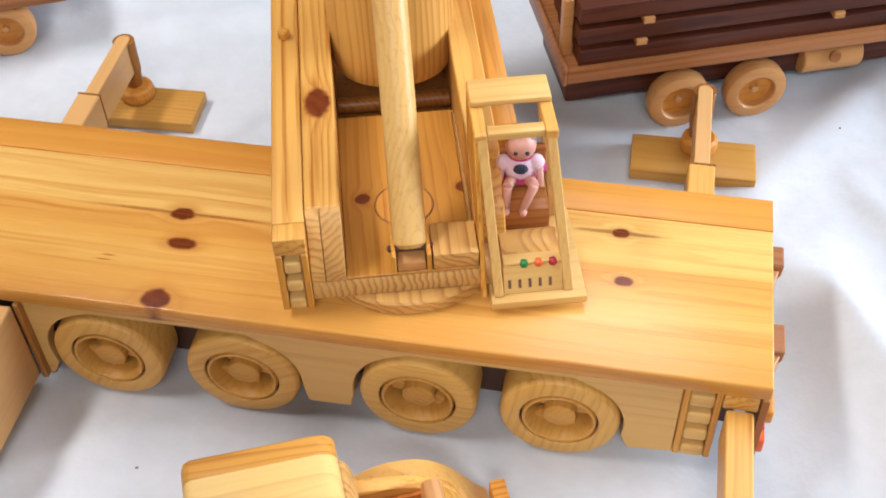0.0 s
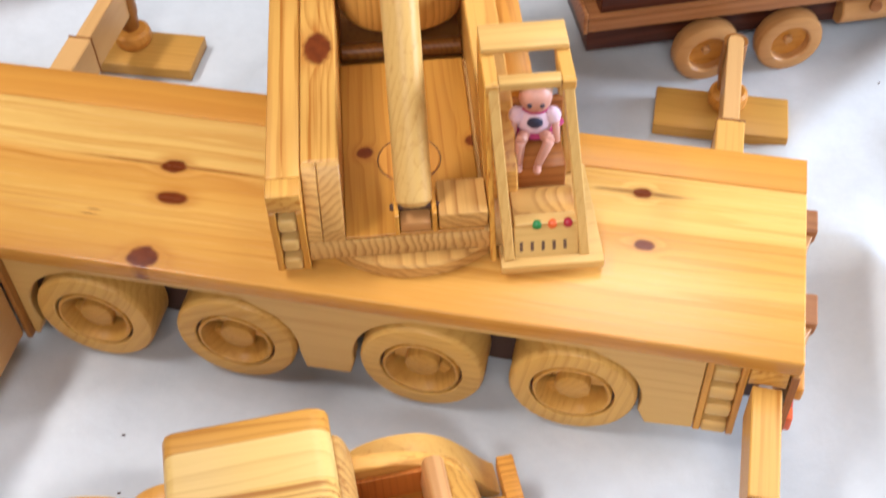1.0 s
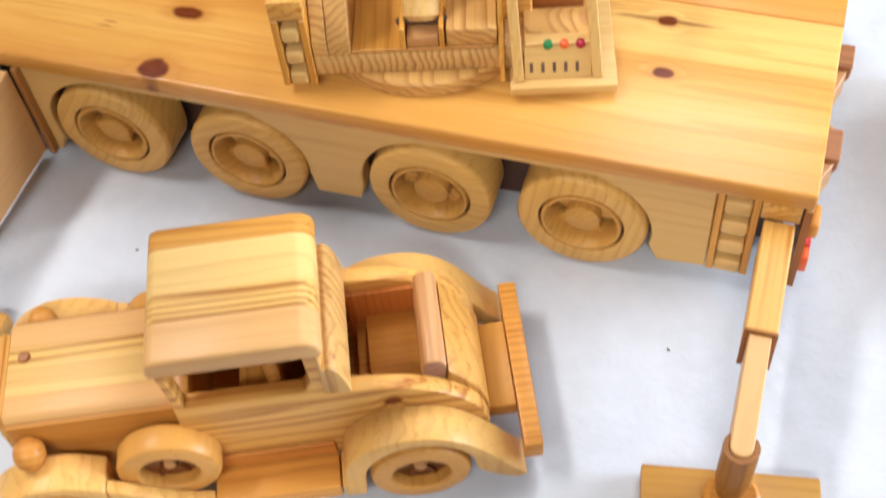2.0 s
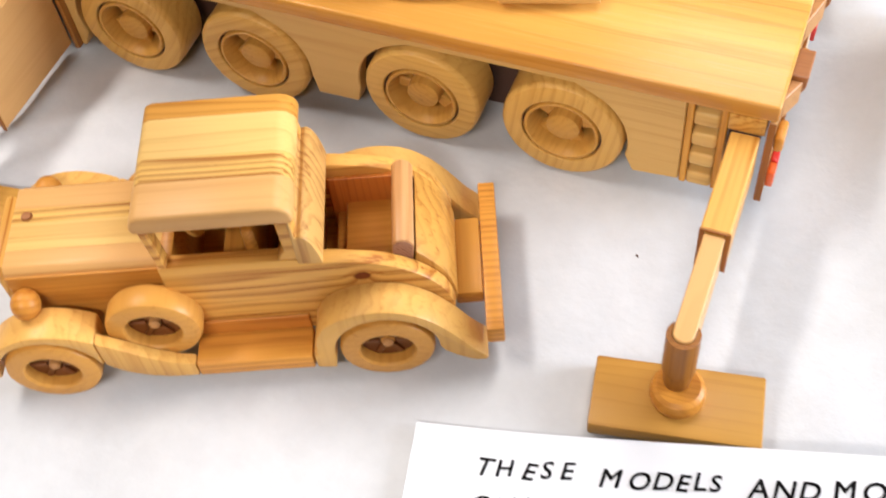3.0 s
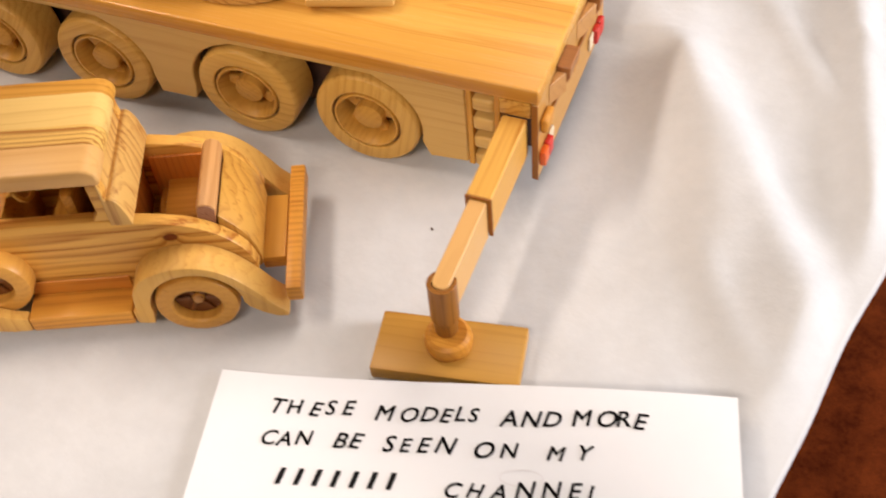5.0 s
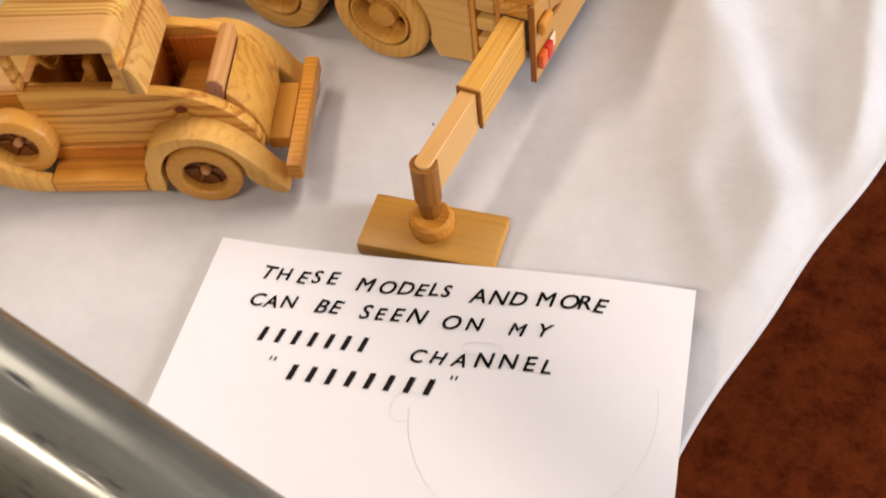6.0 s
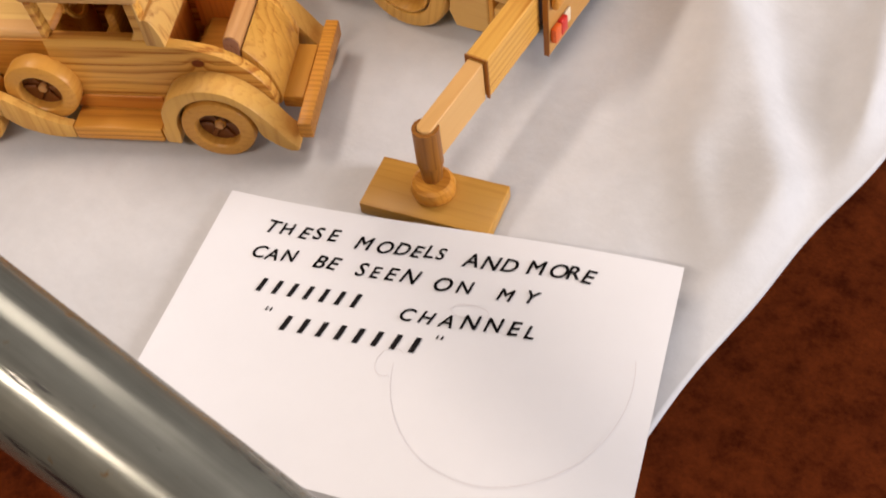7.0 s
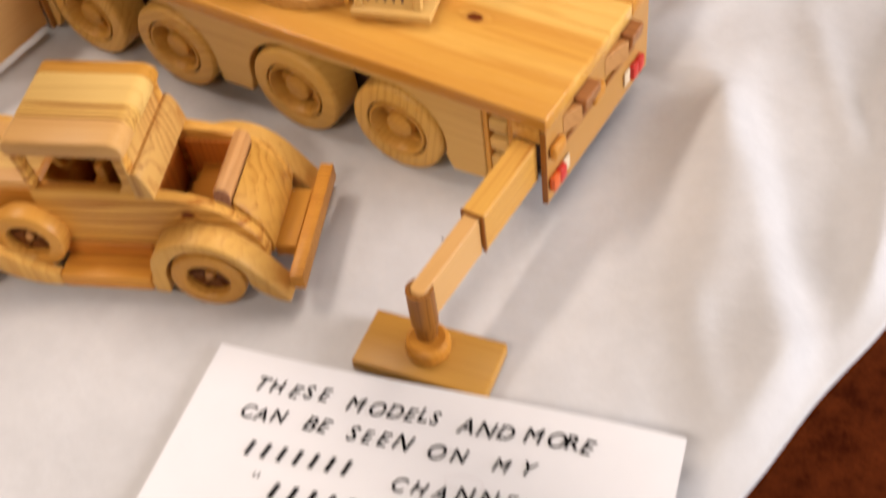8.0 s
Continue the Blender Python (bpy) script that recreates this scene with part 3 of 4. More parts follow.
def outrigger(parent, x0, x1, side, root, sleeve_end, arm_end, ztop=0.0705, low=0.040, timber=None):
    """Sleeve, sliding arm, post and round foot; side is -1 towards the front table edge, 1 away from it."""
    mid = (x0 + x1) / 2
    ya, yb = sorted((root, sleeve_end))
    part("outrigger_sleeve", box(x0, x1, ya, yb, low, ztop + 0.0008, 0.0009, 1), timber or pine_y, parent)
    lip0, lip1 = sorted((sleeve_end, sleeve_end + side * 0.0012))
    part("sleeve_lip", merged(box(x0 - 0.0003, x0 + 0.0024, lip0, lip1, low - 0.0005, ztop + 0.001, 0.0002, 1), box(x1 - 0.0024, x1 + 0.0003, lip0, lip1, low - 0.0005, ztop + 0.001, 0.0002, 1),
                              box(x0 + 0.0025, x1 - 0.0025, lip0, lip1, ztop - 0.0008, ztop + 0.001, 0.0002, 1)), ply_edge, parent, "dark edge of the sleeve")
    tip = arm_end + side * 0.0002
    n = 10
    outline = [(mid - 0.0056, sleeve_end + side * 0.0013)] + [(mid - 0.0056 * math.cos(math.pi * i / n), tip + side * 0.0056 * math.sin(math.pi * i / n)) for i in range(n + 1)] + [(mid + 0.0056, sleeve_end + side * 0.0013)]
    part("outrigger_arm", prism(outline, 0.0385, ztop - 0.0012, "z", 0.0006, 1), pink_side, parent)
    py = arm_end + side * 0.0005
    post = lathe([(0.0, 0.0205), (0.0062, 0.0205), (0.0068, 0.022), (0.0080, 0.0375), (0.0080, 0.0383), (0.0, 0.0383)], 28, "z")
    part("post", moved(post, pose(mid, py, 0)), post_wood, parent, "amber turned post")
    fork = arc(0, 0, 0.0088, 134, 406, 24) + [(0.0059, 0.0060)] + arc(0, 0, 0.0059, 360, 180, 14) + [(-0.0059, 0.0060)]
    part("post_fork", moved(prism(fork, 0.0376, ztop - 0.0026, "z", 0.0003, 1), pose(mid, py, 0, 0, 0, 0 if side < 0 else 180)), post_wood, parent, "brown slotted top of the post round the arm")
    foot = lathe([(0.0, 0.0112), (0.0125, 0.0112), (0.0143, 0.0135), (0.0148, 0.018), (0.0138, 0.0225), (0.0115, 0.0242), (0.0075, 0.0236), (0.0, 0.0225)], 32, "z")
    part("foot", moved(foot, pose(mid + 0.002, py - 0.003, 0)), amber, parent, "round turned wooden foot")


outrigger(crane, -0.0187, -0.0024, -1, -0.0047, -0.0745, -0.1380, 0.0720)
outrigger(crane, -0.0490, -0.0305, 1, 0.150, 0.2080, 0.2940)
outrigger(crane, -0.4860, -0.4688, -1, -0.0075, -0.0900, -0.1500, 0.0843, 0.014, pink_side)
outrigger(crane, -0.5165, -0.4990, 1, 0.150, 0.2140, 0.2860, timber=pink_side)


def pad(x, y, turn, label, half=0.0452):
    bm = box(-half, half, -0.0214, 0.0214, 0.0, 0.0109, 0.0013, 2)
    ob = tagged(part("outrigger_pad", bm, tan_pad, None, "", pose(x, y, 0.0002, 0, 0, turn)), label, "pad", "outrigger pads")
    return ob


tan_pad = wood("pad_pine", (0.495, 0.272, 0.074), (0.378, 0.181, 0.040), "x", 0.004, (0.03, -0.07), contrast=0.7)
pad(-0.0078, -0.1432, 9.4, "flat amber pine pad under an extended outrigger foot beside the paper")
pad(-0.0410, 0.2815, 0.8, "flat tan pine pad under the far front outrigger", 0.0490)
pad(-0.4960, 0.2765, 2.0, "flat tan pine pad under the far rear outrigger")
pad(-0.4760, -0.1540, 6.0, "flat tan pine pad under the near rear outrigger")

# superstructure, in its own turned frame
SUPER = pose(-0.2295, 0.0815, 0, 0, 0, 16.0)


def sup(name, bm, mat, label="", extra=None):
    return part(name, bm, mat, crane, label, SUPER if extra is None else SUPER @ extra)


sup("turntable", lathe([(0.0, 0.0985), (0.0665, 0.0985), (0.068, 0.0995), (0.068, 0.1075), (0.0668, 0.109), (0.0, 0.109)], 72, "z"), pine_end, "round turntable disc with bold grain")
sup("platform", box(-0.0600, 0.0600, -0.058, 0.088, 0.1093, 0.1235, 0.0012), stripe_end, "platform board with striped end grain")
# pine toned down to carry the shade between the side walls
trough = wood("trough_pine", (0.504, 0.248, 0.050), (0.342, 0.132, 0.019), "y", 0.006, (0.02, 0.16), contrast=0.7, shift=0.0, knots=((-0.026, 0.008, 0.126, 0.0045, 0.0045), (0.039, 0.012, 0.126, 0.0045, 0.0045)))
sup("trough_floor", box(-0.0388, 0.0388, -0.0575, 0.088, 0.1238, 0.126, 0.0004, 1), trough, "yellow pine floor with two dark knots")
sup("pivot_plug", lathe([(0.0, 0.1268), (0.0175, 0.1268), (0.0182, 0.1262), (0.0182, 0.125)], 40, "z"), amber_y, "round plug over the pivot")
sup("plug_gap", lathe([(0.0183, 0.1262), (0.0186, 0.12635), (0.0189, 0.1262)], 40, "z"), dark_mat, "dark line round the plug")
wall_wood = wood("side_pine", (0.66, 0.37, 0.10), PINE_D, "y", 0.005, (0.03, -0.2), shift=0.0, vivid=0.55, knots=((-0.0495, 0.058, 0.167, 0.0075, 0.013),))
SLOPE = [(-0.0362, 0.1237), (0.0885, 0.1237), (0.0885, 0.1042), (0.262, 0.1042), (0.262, 0.1665), (-0.0362, 0.1665)]
sup("side_wall", prism(SLOPE, -0.0598, -0.0390, "x", 0.0009, 1), wall_wood, "thick pine cheek with a knot and sloped end")
sup("side_wall", prism([(-0.035, 0.1237), (0.0885, 0.1237), (0.0885, 0.1042), (0.262, 0.1042), (0.262, 0.1665), (0.0, 0.1665), (-0.03, 0.14)], 0.0412, 0.0605, "x", 0.0009, 1), pine_y)
for ua, ub, stripes in ((-0.0598, -0.0515, pine_end), (-0.0512, -0.0390, pine_end_b)):
    sup("sloped_end", prism([(-0.058, 0.1237), (-0.0364, 0.1237), (-0.0364, 0.1665), (-0.0400, 0.1655), (-0.058, 0.133)], ua, ub, "x", 0.0006, 1), stripes, "sloped end block with diagonal striped grain")
sup("front_block", box(0.0135, 0.0410, -0.0572, -0.0300, 0.1262, 0.1385, 0.0014), pine_end, "low block beside the ram")
sup("side_box", box(-0.0790, -0.0602, -0.046, 0.262, 0.104, 0.1655, 0.0012), pine_y)
ladder(crane, -0.0790, -0.0602, -0.0600, 0.104, 0.1520, 3, 0.0138, SUPER)
sup("ladder_cap", box(-0.0790, -0.0602, -0.0600, -0.0462, 0.1522, 0.1655, 0.0012), pine_y)
sup("side_box", box(0.0607, 0.0760, 0.030, 0.262, 0.112, 0.160, 0.0012), amber_y)
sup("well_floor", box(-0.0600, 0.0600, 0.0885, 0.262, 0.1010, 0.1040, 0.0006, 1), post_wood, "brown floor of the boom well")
sup("well_front", box(-0.0388, 0.0410, 0.0882, 0.0905, 0.1042, 0.1230, 0.0004, 1), amber_y)
# dark post wood puts the boom's shade into the bar's colour
sup("winch_bar", rod((-0.0388, 0.112, 0.1165), (0.0410, 0.112, 0.1165), 0.0058), post_wood, "winch bar, coloured brown to imitate the boom's shade")
sup("peg", rod((-0.070, 0.130, 0.1657), (-0.070, 0.130, 0.172), 0.004, 16), pine_z)
# ram on its pivot
for px in (-0.0112, 0.0098):
    sup("pivot_cheek", box(px, px + 0.0026, -0.0585, -0.0400, 0.1262, 0.1415, 0.0006, 1), pine_z)
sup("pivot_block", box(-0.0080, 0.0092, -0.0570, -0.0420, 0.1262, 0.1335, 0.001), tan_wood)
sup("pivot_pin", rod((-0.0135, -0.0475, 0.1372), (0.0145, -0.0475, 0.1372), 0.0022, 14), dark_mat)
ram_dir = Vector((0.0, 0.60, 0.80)).normalized()
ram0 = Vector((0.0005, -0.0475, 0.1375))
sup("ram", rod(ram0, ram0 + ram_dir * 0.33, 0.0103, 36, 0.003), pale_z, "round pine lifting ram")
# boom
boom_wood = wood("boom_pine", (0.630, 0.354, 0.105), (0.378, 0.164, 0.037), "z", 0.0046, (0.11, 0.03), contrast=0.9, thin_lines=0.3)
bt = pose(0.0035, 0.1395, 0.1265, -9, 0, 0)
sup("boom", lathe([(0.0, 0.0), (0.030, 0.001), (0.040, 0.006), (0.0435, 0.015), (0.0440, 0.03), (0.0415, 0.45), (0.039, 0.456), (0.0, 0.456)], 56, "z"), boom_wood, "thick turned pine boom, raised", bt)

# driver's cab
sup("cab_base", box(0.0470, 0.1055, -0.0735, 0.004, 0.1020, 0.1080, 0.001), pale_x, "cab base plate")
sup("cab_bracket", box(0.030, 0.0472, -0.030, 0.004, 0.1030, 0.1088, 0.0005, 1), amber)
front = [((0.0520, -0.0665, 0.1075), (0.0460, -0.0235, 0.2030)), ((0.0950, -0.0655, 0.1075), (0.0865, -0.0225, 0.2030))]


def bar(p0, p1, w, d, bevel=0.0006):
    p0, p1 = Vector(p0), Vector(p1)
    bm = box(-w / 2, w / 2, -d / 2, d / 2, 0, (p1 - p0).length, bevel, 1)
    z = (p1 - p0).normalized()
    x = Vector((1, 0, 0)) if abs(z.x) < 0.8 else Vector((0, 1, 0))
    y = z.cross(x).normalized()
    x = y.cross(z)
    bm.transform(Matrix.Translation(p0) @ Matrix((x, y, z)).transposed().to_4x4())
    return bm


for p0, p1 in front:
    sup("cab_post", bar(p0, p1, 0.0058, 0.006), pale_z)
for px, tx in ((0.0520, 0.0455), (0.0960, 0.0870)):
    sup("cab_post", bar((px, -0.001, 0.108), (tx, 0.012, 0.199), 0.0058, 0.006), pale_z)
    sup("roof_rail", bar((tx, -0.028, 0.2005), (tx, 0.0165, 0.2005), 0.0075, 0.0065), pine_y)
sup("windscreen_bar", box(0.0495, 0.0830, -0.0272, -0.0195, 0.1985, 0.2040, 0.0008), pale_x)
sup("roof_panel", box(0.0420, 0.0905, -0.003, 0.0185, 0.2040, 0.2080, 0.0012), pale_x, "roof board")
sup("cab_side", prism([(-0.068, 0.108), (0.002, 0.108), (0.014, 0.2035), (-0.0255, 0.2035)], 0.0415, 0.0446, "x", 0.0005, 1), pine_z, "solid side panel of the cab")
sup("cab_floor", box(0.0550, 0.0915, -0.062, 0.0, 0.1083, 0.1115, 0.0008), amber)
dash = lathe([(0.0, 0.0556), (0.0175, 0.0556), (0.0175, 0.0910), (0.0, 0.0910)], 32, "x")
sup("dash_hump", moved(dash, pose(0, -0.040, 0.1115)), pine_end, "curved hump inside the cab")
sup("front_panel", prism([(-0.0668, 0.108), (-0.0630, 0.108), (-0.0555, 0.1235), (-0.0593, 0.1250)], 0.0551, 0.0915, "x", 0.0005, 1), pale_x, "lower front panel")
sup("dash_shelf", box(0.0555, 0.0910, -0.0590, -0.0510, 0.1240, 0.1275, 0.0006, 1), pale_x)
for k, mat in enumerate((green_mat, orange_mat, crimson_mat)):
    bm = lathe([(0.0, 0.0012), (0.0014, 0.0010), (0.0026, 0.0002), (0.0029, -0.0012), (0.0, -0.0012)], 18, "z")
    sup("button", moved(bm, pose(0.0680 + 0.0088 * k, -0.0592, 0.1262, 60)), mat, ("green button", "orange button", "crimson button")[k])
# name on the panel, as plain upright bars
for k in range(5):
    bx = 0.0580 + 0.0062 * k
    bm = box(0, 0.0018, -0.0004, 0, 0.0002, 0.0058, 0)
    sup("lettering_bar", moved(bm, pose(bx, -0.0653, 0.1115, -26, 0, 0)), burnt_mat, "burnt lettering bar")
seat_wood = wood("seat_timber", (0.36, 0.135, 0.040), (0.21, 0.065, 0.018), "x", 0.005, vivid=0.6)
sup("seat", box(0.0560, 0.0900, -0.022, 0.000, 0.1118, 0.134, 0.002), seat_wood, "reddish brown seat")
sup("seat_back", box(0.0560, 0.0900, 0.0005, 0.006, 0.1118, 0.165, 0.002), seat_wood)


def ball(c, r, s=(1, 1, 1), seg=16, mat=0):
    bm = bmesh.new()
    bmesh.ops.create_uvsphere(bm, u_segments=seg, v_segments=seg // 2 + 2, radius=r, matrix=Matrix.Translation(c) @ Matrix.Diagonal((*s, 1)))
    for f in bm.faces:
        f.material_index = mat
    return bm


def limb(p0, p1, r, r1, mat=0):
    bm = rod(p0, p1, r, 12, 0.0004, r1)
    for f in bm.faces:
        f.material_index = mat
    return bm


doll = merged(ball((0, -0.001, 0.0470), 0.0122, (1, 0.95, 1.0)), limb((0, 0.002, 0.034), (0, 0.001, 0.042), 0.004, 0.0035),
              ball((0, 0.0, 0.0240), 0.0120, (1.15, 0.85, 1.15), 18, 1), ball((-0.0125, -0.001, 0.0285), 0.0062, (1.1, 1, 1.2), 12, 1), ball((0.0125, -0.001, 0.0285), 0.0062, (1.1, 1, 1.2), 12, 1),
              limb((-0.0150, -0.003, 0.026), (-0.0165, -0.012, 0.011), 0.0032, 0.0024), limb((0.0150, -0.003, 0.026), (0.0165, -0.012, 0.012), 0.0032, 0.0024),
              limb((-0.006, -0.003, 0.014), (-0.0105, -0.018, 0.0185), 0.0050, 0.0042), limb((0.006, -0.003, 0.014), (0.0105, -0.018, 0.0195), 0.0050, 0.0042),
              limb((-0.0105, -0.018, 0.0185), (-0.0115, -0.023, 0.001), 0.0040, 0.0030), limb((0.0105, -0.018, 0.0195), (0.0025, -0.025, 0.002), 0.0040, 0.0030),
              ball((-0.0115, -0.026, -0.0005), 0.0032, (1, 1.6, 0.8), 10), ball((0.002, -0.028, 0.0005), 0.0032, (1, 1.6, 0.8), 10),
              ball((0, -0.0078, 0.0275), 0.0058, (1.1, 0.55, 0.9), 12, 3), ball((0, -0.001, 0.0365), 0.0085, (1.15, 0.95, 0.2), 14, 2), ball((0, -0.001, 0.0150), 0.0130, (1.2, 0.9, 0.22), 14, 2),
              ball((-0.0165, -0.002, 0.0235), 0.0046, (1.1, 1.1, 0.35), 12, 2), ball((0.0165, -0.002, 0.0235), 0.0046, (1.1, 1.1, 0.35), 12, 2),
              ball((-0.0045, -0.0118, 0.0475), 0.0019, (1, 0.6, 1), 8, 3), ball((0.0045, -0.0118, 0.0475), 0.0019, (1, 0.6, 1), 8, 3),
              ball((0, 0.0025, 0.0505), 0.0121, (1.02, 0.95, 0.85), 14, 4))
hair_mat = mottled("doll_hair", (0.3, 0.15, 0.07), (0.24, 0.11, 0.05), 200.0, 0.6)
tagged(part("doll", doll, [skin_mat, pink_mat, magenta_mat, navy_mat, hair_mat], None, "", SUPER @ pose(0.0725, -0.006, 0.1385, 0, 0, -6) @ Matrix.Scale(0.78, 4), 60), "small vinyl doll in a pink dress seated in the crane cab", "doll")

# ---------------------------------------------------------------- vintage car


def small_wheel_meshes(tyre_mat, r=0.026, centre=None):
    centre = centre or wheel_dark
    tyre = lathe([(0.0150, 0.010), (0.0150, 0.0012), (0.0160, 0.0), (r - 0.0035, 0.0), (r - 0.001, 0.0012), (r, 0.0035), (r, 0.0125), (r - 0.0015, 0.0152), (0.0150, 0.0155), (0.0150, 0.010)], 44)
    disc = lathe([(0.0149, 0.0075), (0.0115, 0.0085), (0.0, 0.0085)], 36)
    pin = lathe([(0.0, 0.0040), (0.0022, 0.0042), (0.0032, 0.0052), (0.0032, 0.0084)], 18)
    spoke = box(0.0045, 0.0142, 0.0062, 0.0083, -0.0016, 0.0016, 0.0006, 1)
    return (mesh_of("wheel", tyre, tyre_mat), mesh_of("wheel_disc", disc, centre), mesh_of("axle_pin", pin, tan_wood), mesh_of("spoke", spoke, centre))


wheel_dark = wood("brown_wheel_centre", (0.17, 0.058, 0.018), (0.085, 0.026, 0.008), "x", 0.003, contrast=0.6)


def small_wheel(parent, m, mesh, spokes=6):
    w = part("wheel", mesh[0], None, parent, "", m)
    part("wheel_disc", mesh[1], None, w)
    part("axle_pin", mesh[2], None, w)
    for k in range(spokes):
        part("spoke", mesh[3], None, w, "", pose(0, 0, 0, 0, 360 / spokes * k, 0))


car = thing("toy_coupe", "varnished pine toy vintage coupe with open rumble seat", "toy car", "", pose(-0.1842, -0.1180, 0.0, 0, 0, 23))
car_wood = wood("car_pine", (0.71, 0.395, 0.115), (0.38, 0.135, 0.024), "x", 0.0085, (0.02, -0.09), contrast=1.05, shift=0.12, warp=2.0, fine=0.6, vivid=0.72, knots=((-0.0085, -0.037, 0.0685, 0.0042, 0.01, 0.0034),))
fender_wood = wood("fender_pine", (0.68, 0.395, 0.125), (0.52, 0.25, 0.062), "z", 0.0075, (0.05, 0.03), contrast=0.6, shift=0.2, vivid=0.6)
tail_wood = wood("tail_pine", (0.60, 0.325, 0.09), (0.38, 0.15, 0.03), "z", 0.0062, (0.075, 0.02), contrast=0.75, shift=0.0)
cm = small_wheel_meshes(wood("car_tyre", (0.60, 0.31, 0.085), (0.46, 0.20, 0.045), "y", 0.005, contrast=0.5, shift=0.4))
HW = 0.037
board_amber = wood("running_board_pine", (0.68, 0.33, 0.075), (0.44, 0.165, 0.034), "x", 0.0045, contrast=0.9, shift=0.2)

well_sill = wood("sill_pine", (0.58, 0.235, 0.052), (0.42, 0.135, 0.026), "x", 0.005, contrast=0.8, shift=0.2)
SIDE = [(-0.113, 0.022), (0.036, 0.022)] + curved([(0.0385, 0.034), (0.034, 0.050), (0.0225, 0.0650), (0.005, 0.0762), (-0.016, 0.0815), (-0.032, 0.0835)]) + [(-0.036, 0.0870), (-0.113, 0.0870)]
for s in (-1, 1):
    y0, y1 = sorted((s * HW, s * (HW - 0.009)))
    part("body_side", prism(SIDE, y0, y1, "y", 0.0011, 2), car_wood, car)
    part("door_pillar", prism([(-0.1120, 0.0872), (-0.1075, 0.0872), (-0.1100, 0.1190), (-0.1145, 0.1190)], y0, y1, "y", 0.0008, 1), car_wood, car)
    part("rear_pillar", prism([(-0.0500, 0.0872), (-0.0345, 0.0872), (-0.0365, 0.0950), (-0.0385, 0.1190), (-0.0460, 0.1190), (-0.0455, 0.0950)], y0, y1, "y", 0.0008, 1), car_wood, car)
for s in (-1, 1):
    part("body_sill", box(-0.1060, -0.0420, *sorted((s * (HW + 0.0002), s * (HW + 0.0016))), 0.0242, 0.0365, 0.0006, 1), well_sill, car, "reddish amber strip above the running board")
part("car_floor", box(-0.112, 0.034, -0.0278, 0.0278, 0.022, 0.032, 0.0008), amber, car)


def board_cut(bm, y0, y1):
    """Keeps the slice of a mesh between two planes across y, closed at the cuts."""
    for y, side in ((y0, -1), (y1, 1)):
        cut = bmesh.ops.bisect_plane(bm, geom=bm.verts[:] + bm.edges[:] + bm.faces[:], plane_co=(0, y, 0), plane_no=(0, side, 0), clear_outer=True)
        edges = [e for e in cut["geom_cut"] if isinstance(e, bmesh.types.BMEdge)]
        if edges:
            bmesh.ops.holes_fill(bm, edges=edges, sides=0)
    bmesh.ops.recalc_face_normals(bm, faces=bm.faces[:])
    return bm


lam_pale = wood("pale_lamination", (0.74, 0.49, 0.17), (0.50, 0.24, 0.06), "x", 0.016, (0.10, -0.2), contrast=0.45, shift=0.1, warp=1.0, fine=0.3, vivid=0.2)
lam_striped = wood("striped_lamination", (0.72, 0.45, 0.14), (0.38, 0.16, 0.035), "x", 0.0042, (0.10, -0.2), contrast=1.2, shift=0.1, warp=1.0, fine=0.4, vivid=0.4)
lam_pink = wood("pink_lamination", (0.67, 0.38, 0.145), (0.54, 0.27, 0.08), "x", 0.010, (0.10, -0.2), contrast=0.35, shift=0.1, warp=1.0, fine=0.3, vivid=0.3)
lam_amber = wood("amber_lamination", (0.60, 0.30, 0.065), (0.40, 0.16, 0.025), "x", 0.006, (0.02, -0.14), contrast=0.9, shift=0.1, warp=5.0, fine=0.4, vivid=0.6)
ROOF = [(-0.1165, 0.1192), (-0.0365, 0.1192), (-0.0350, 0.1230), (-0.0362, 0.1280), (-0.0400, 0.1312), (-0.0450, 0.1325), (-0.1110, 0.1325), (-0.1150, 0.1308), (-0.1175, 0.1240)]
for y0, y1, mat in ((-0.0385, -0.0165, lam_pink), (-0.0165, -0.0010, lam_striped), (-0.0010, 0.0255, lam_pale), (0.0255, 0.0385, lam_amber)):
    part("roof_board", board_cut(prism(ROOF, -0.0385, 0.0385, "y", 0.0034, 3), y0 + (0.00008 if y0 > -0.038 else -1), y1 - (0.00008 if y1 < 0.038 else -1)), mat, car, "thick rounded roof board of laminated pine")
well_wood = wood("reddish_pine", (0.56, 0.20, 0.045), (0.40, 0.12, 0.024), "z", 0.004, contrast=0.7, shift=0.2)
flare_wood = wood("flared_pine", (0.64, 0.37, 0.12), (0.40, 0.17, 0.045), "z", 0.0048, (0.05, 0.012), contrast=0.9, shift=0.0, warp=2.5, vivid=0.3)
part("cab_back", prism([(-0.0400, 0.0836)] + curved([(-0.0270, 0.0824), (-0.0280, 0.0900), (-0.0297, 0.0975), (-0.0318, 0.1030), (-0.0345, 0.1056), (-0.0372, 0.1052)], 3) + [(-0.0380, 0.1060), (-0.0385, 0.1190), (-0.0400, 0.1190)], -0.0372, 0.0372, "y", 0.0008, 2), flare_wood, car, "flared back of the cab with looping grain")
part("cab_back_lower", box(-0.0395, -0.0340, -0.0278, 0.0278, 0.0325, 0.0834, 0.0006), well_wood, car)
part("scuttle", box(-0.1128, -0.1060, -0.0278, 0.0278, 0.0325, 0.0868, 0.0008), amber, car)
part("windscreen_frame", merged(box(-0.1140, -0.1085, -0.0278, 0.0278, 0.1125, 0.1190, 0.0008), box(-0.1135, -0.1085, -0.0025, 0.0025, 0.0870, 0.1124, 0.0006)), pine_y, car)
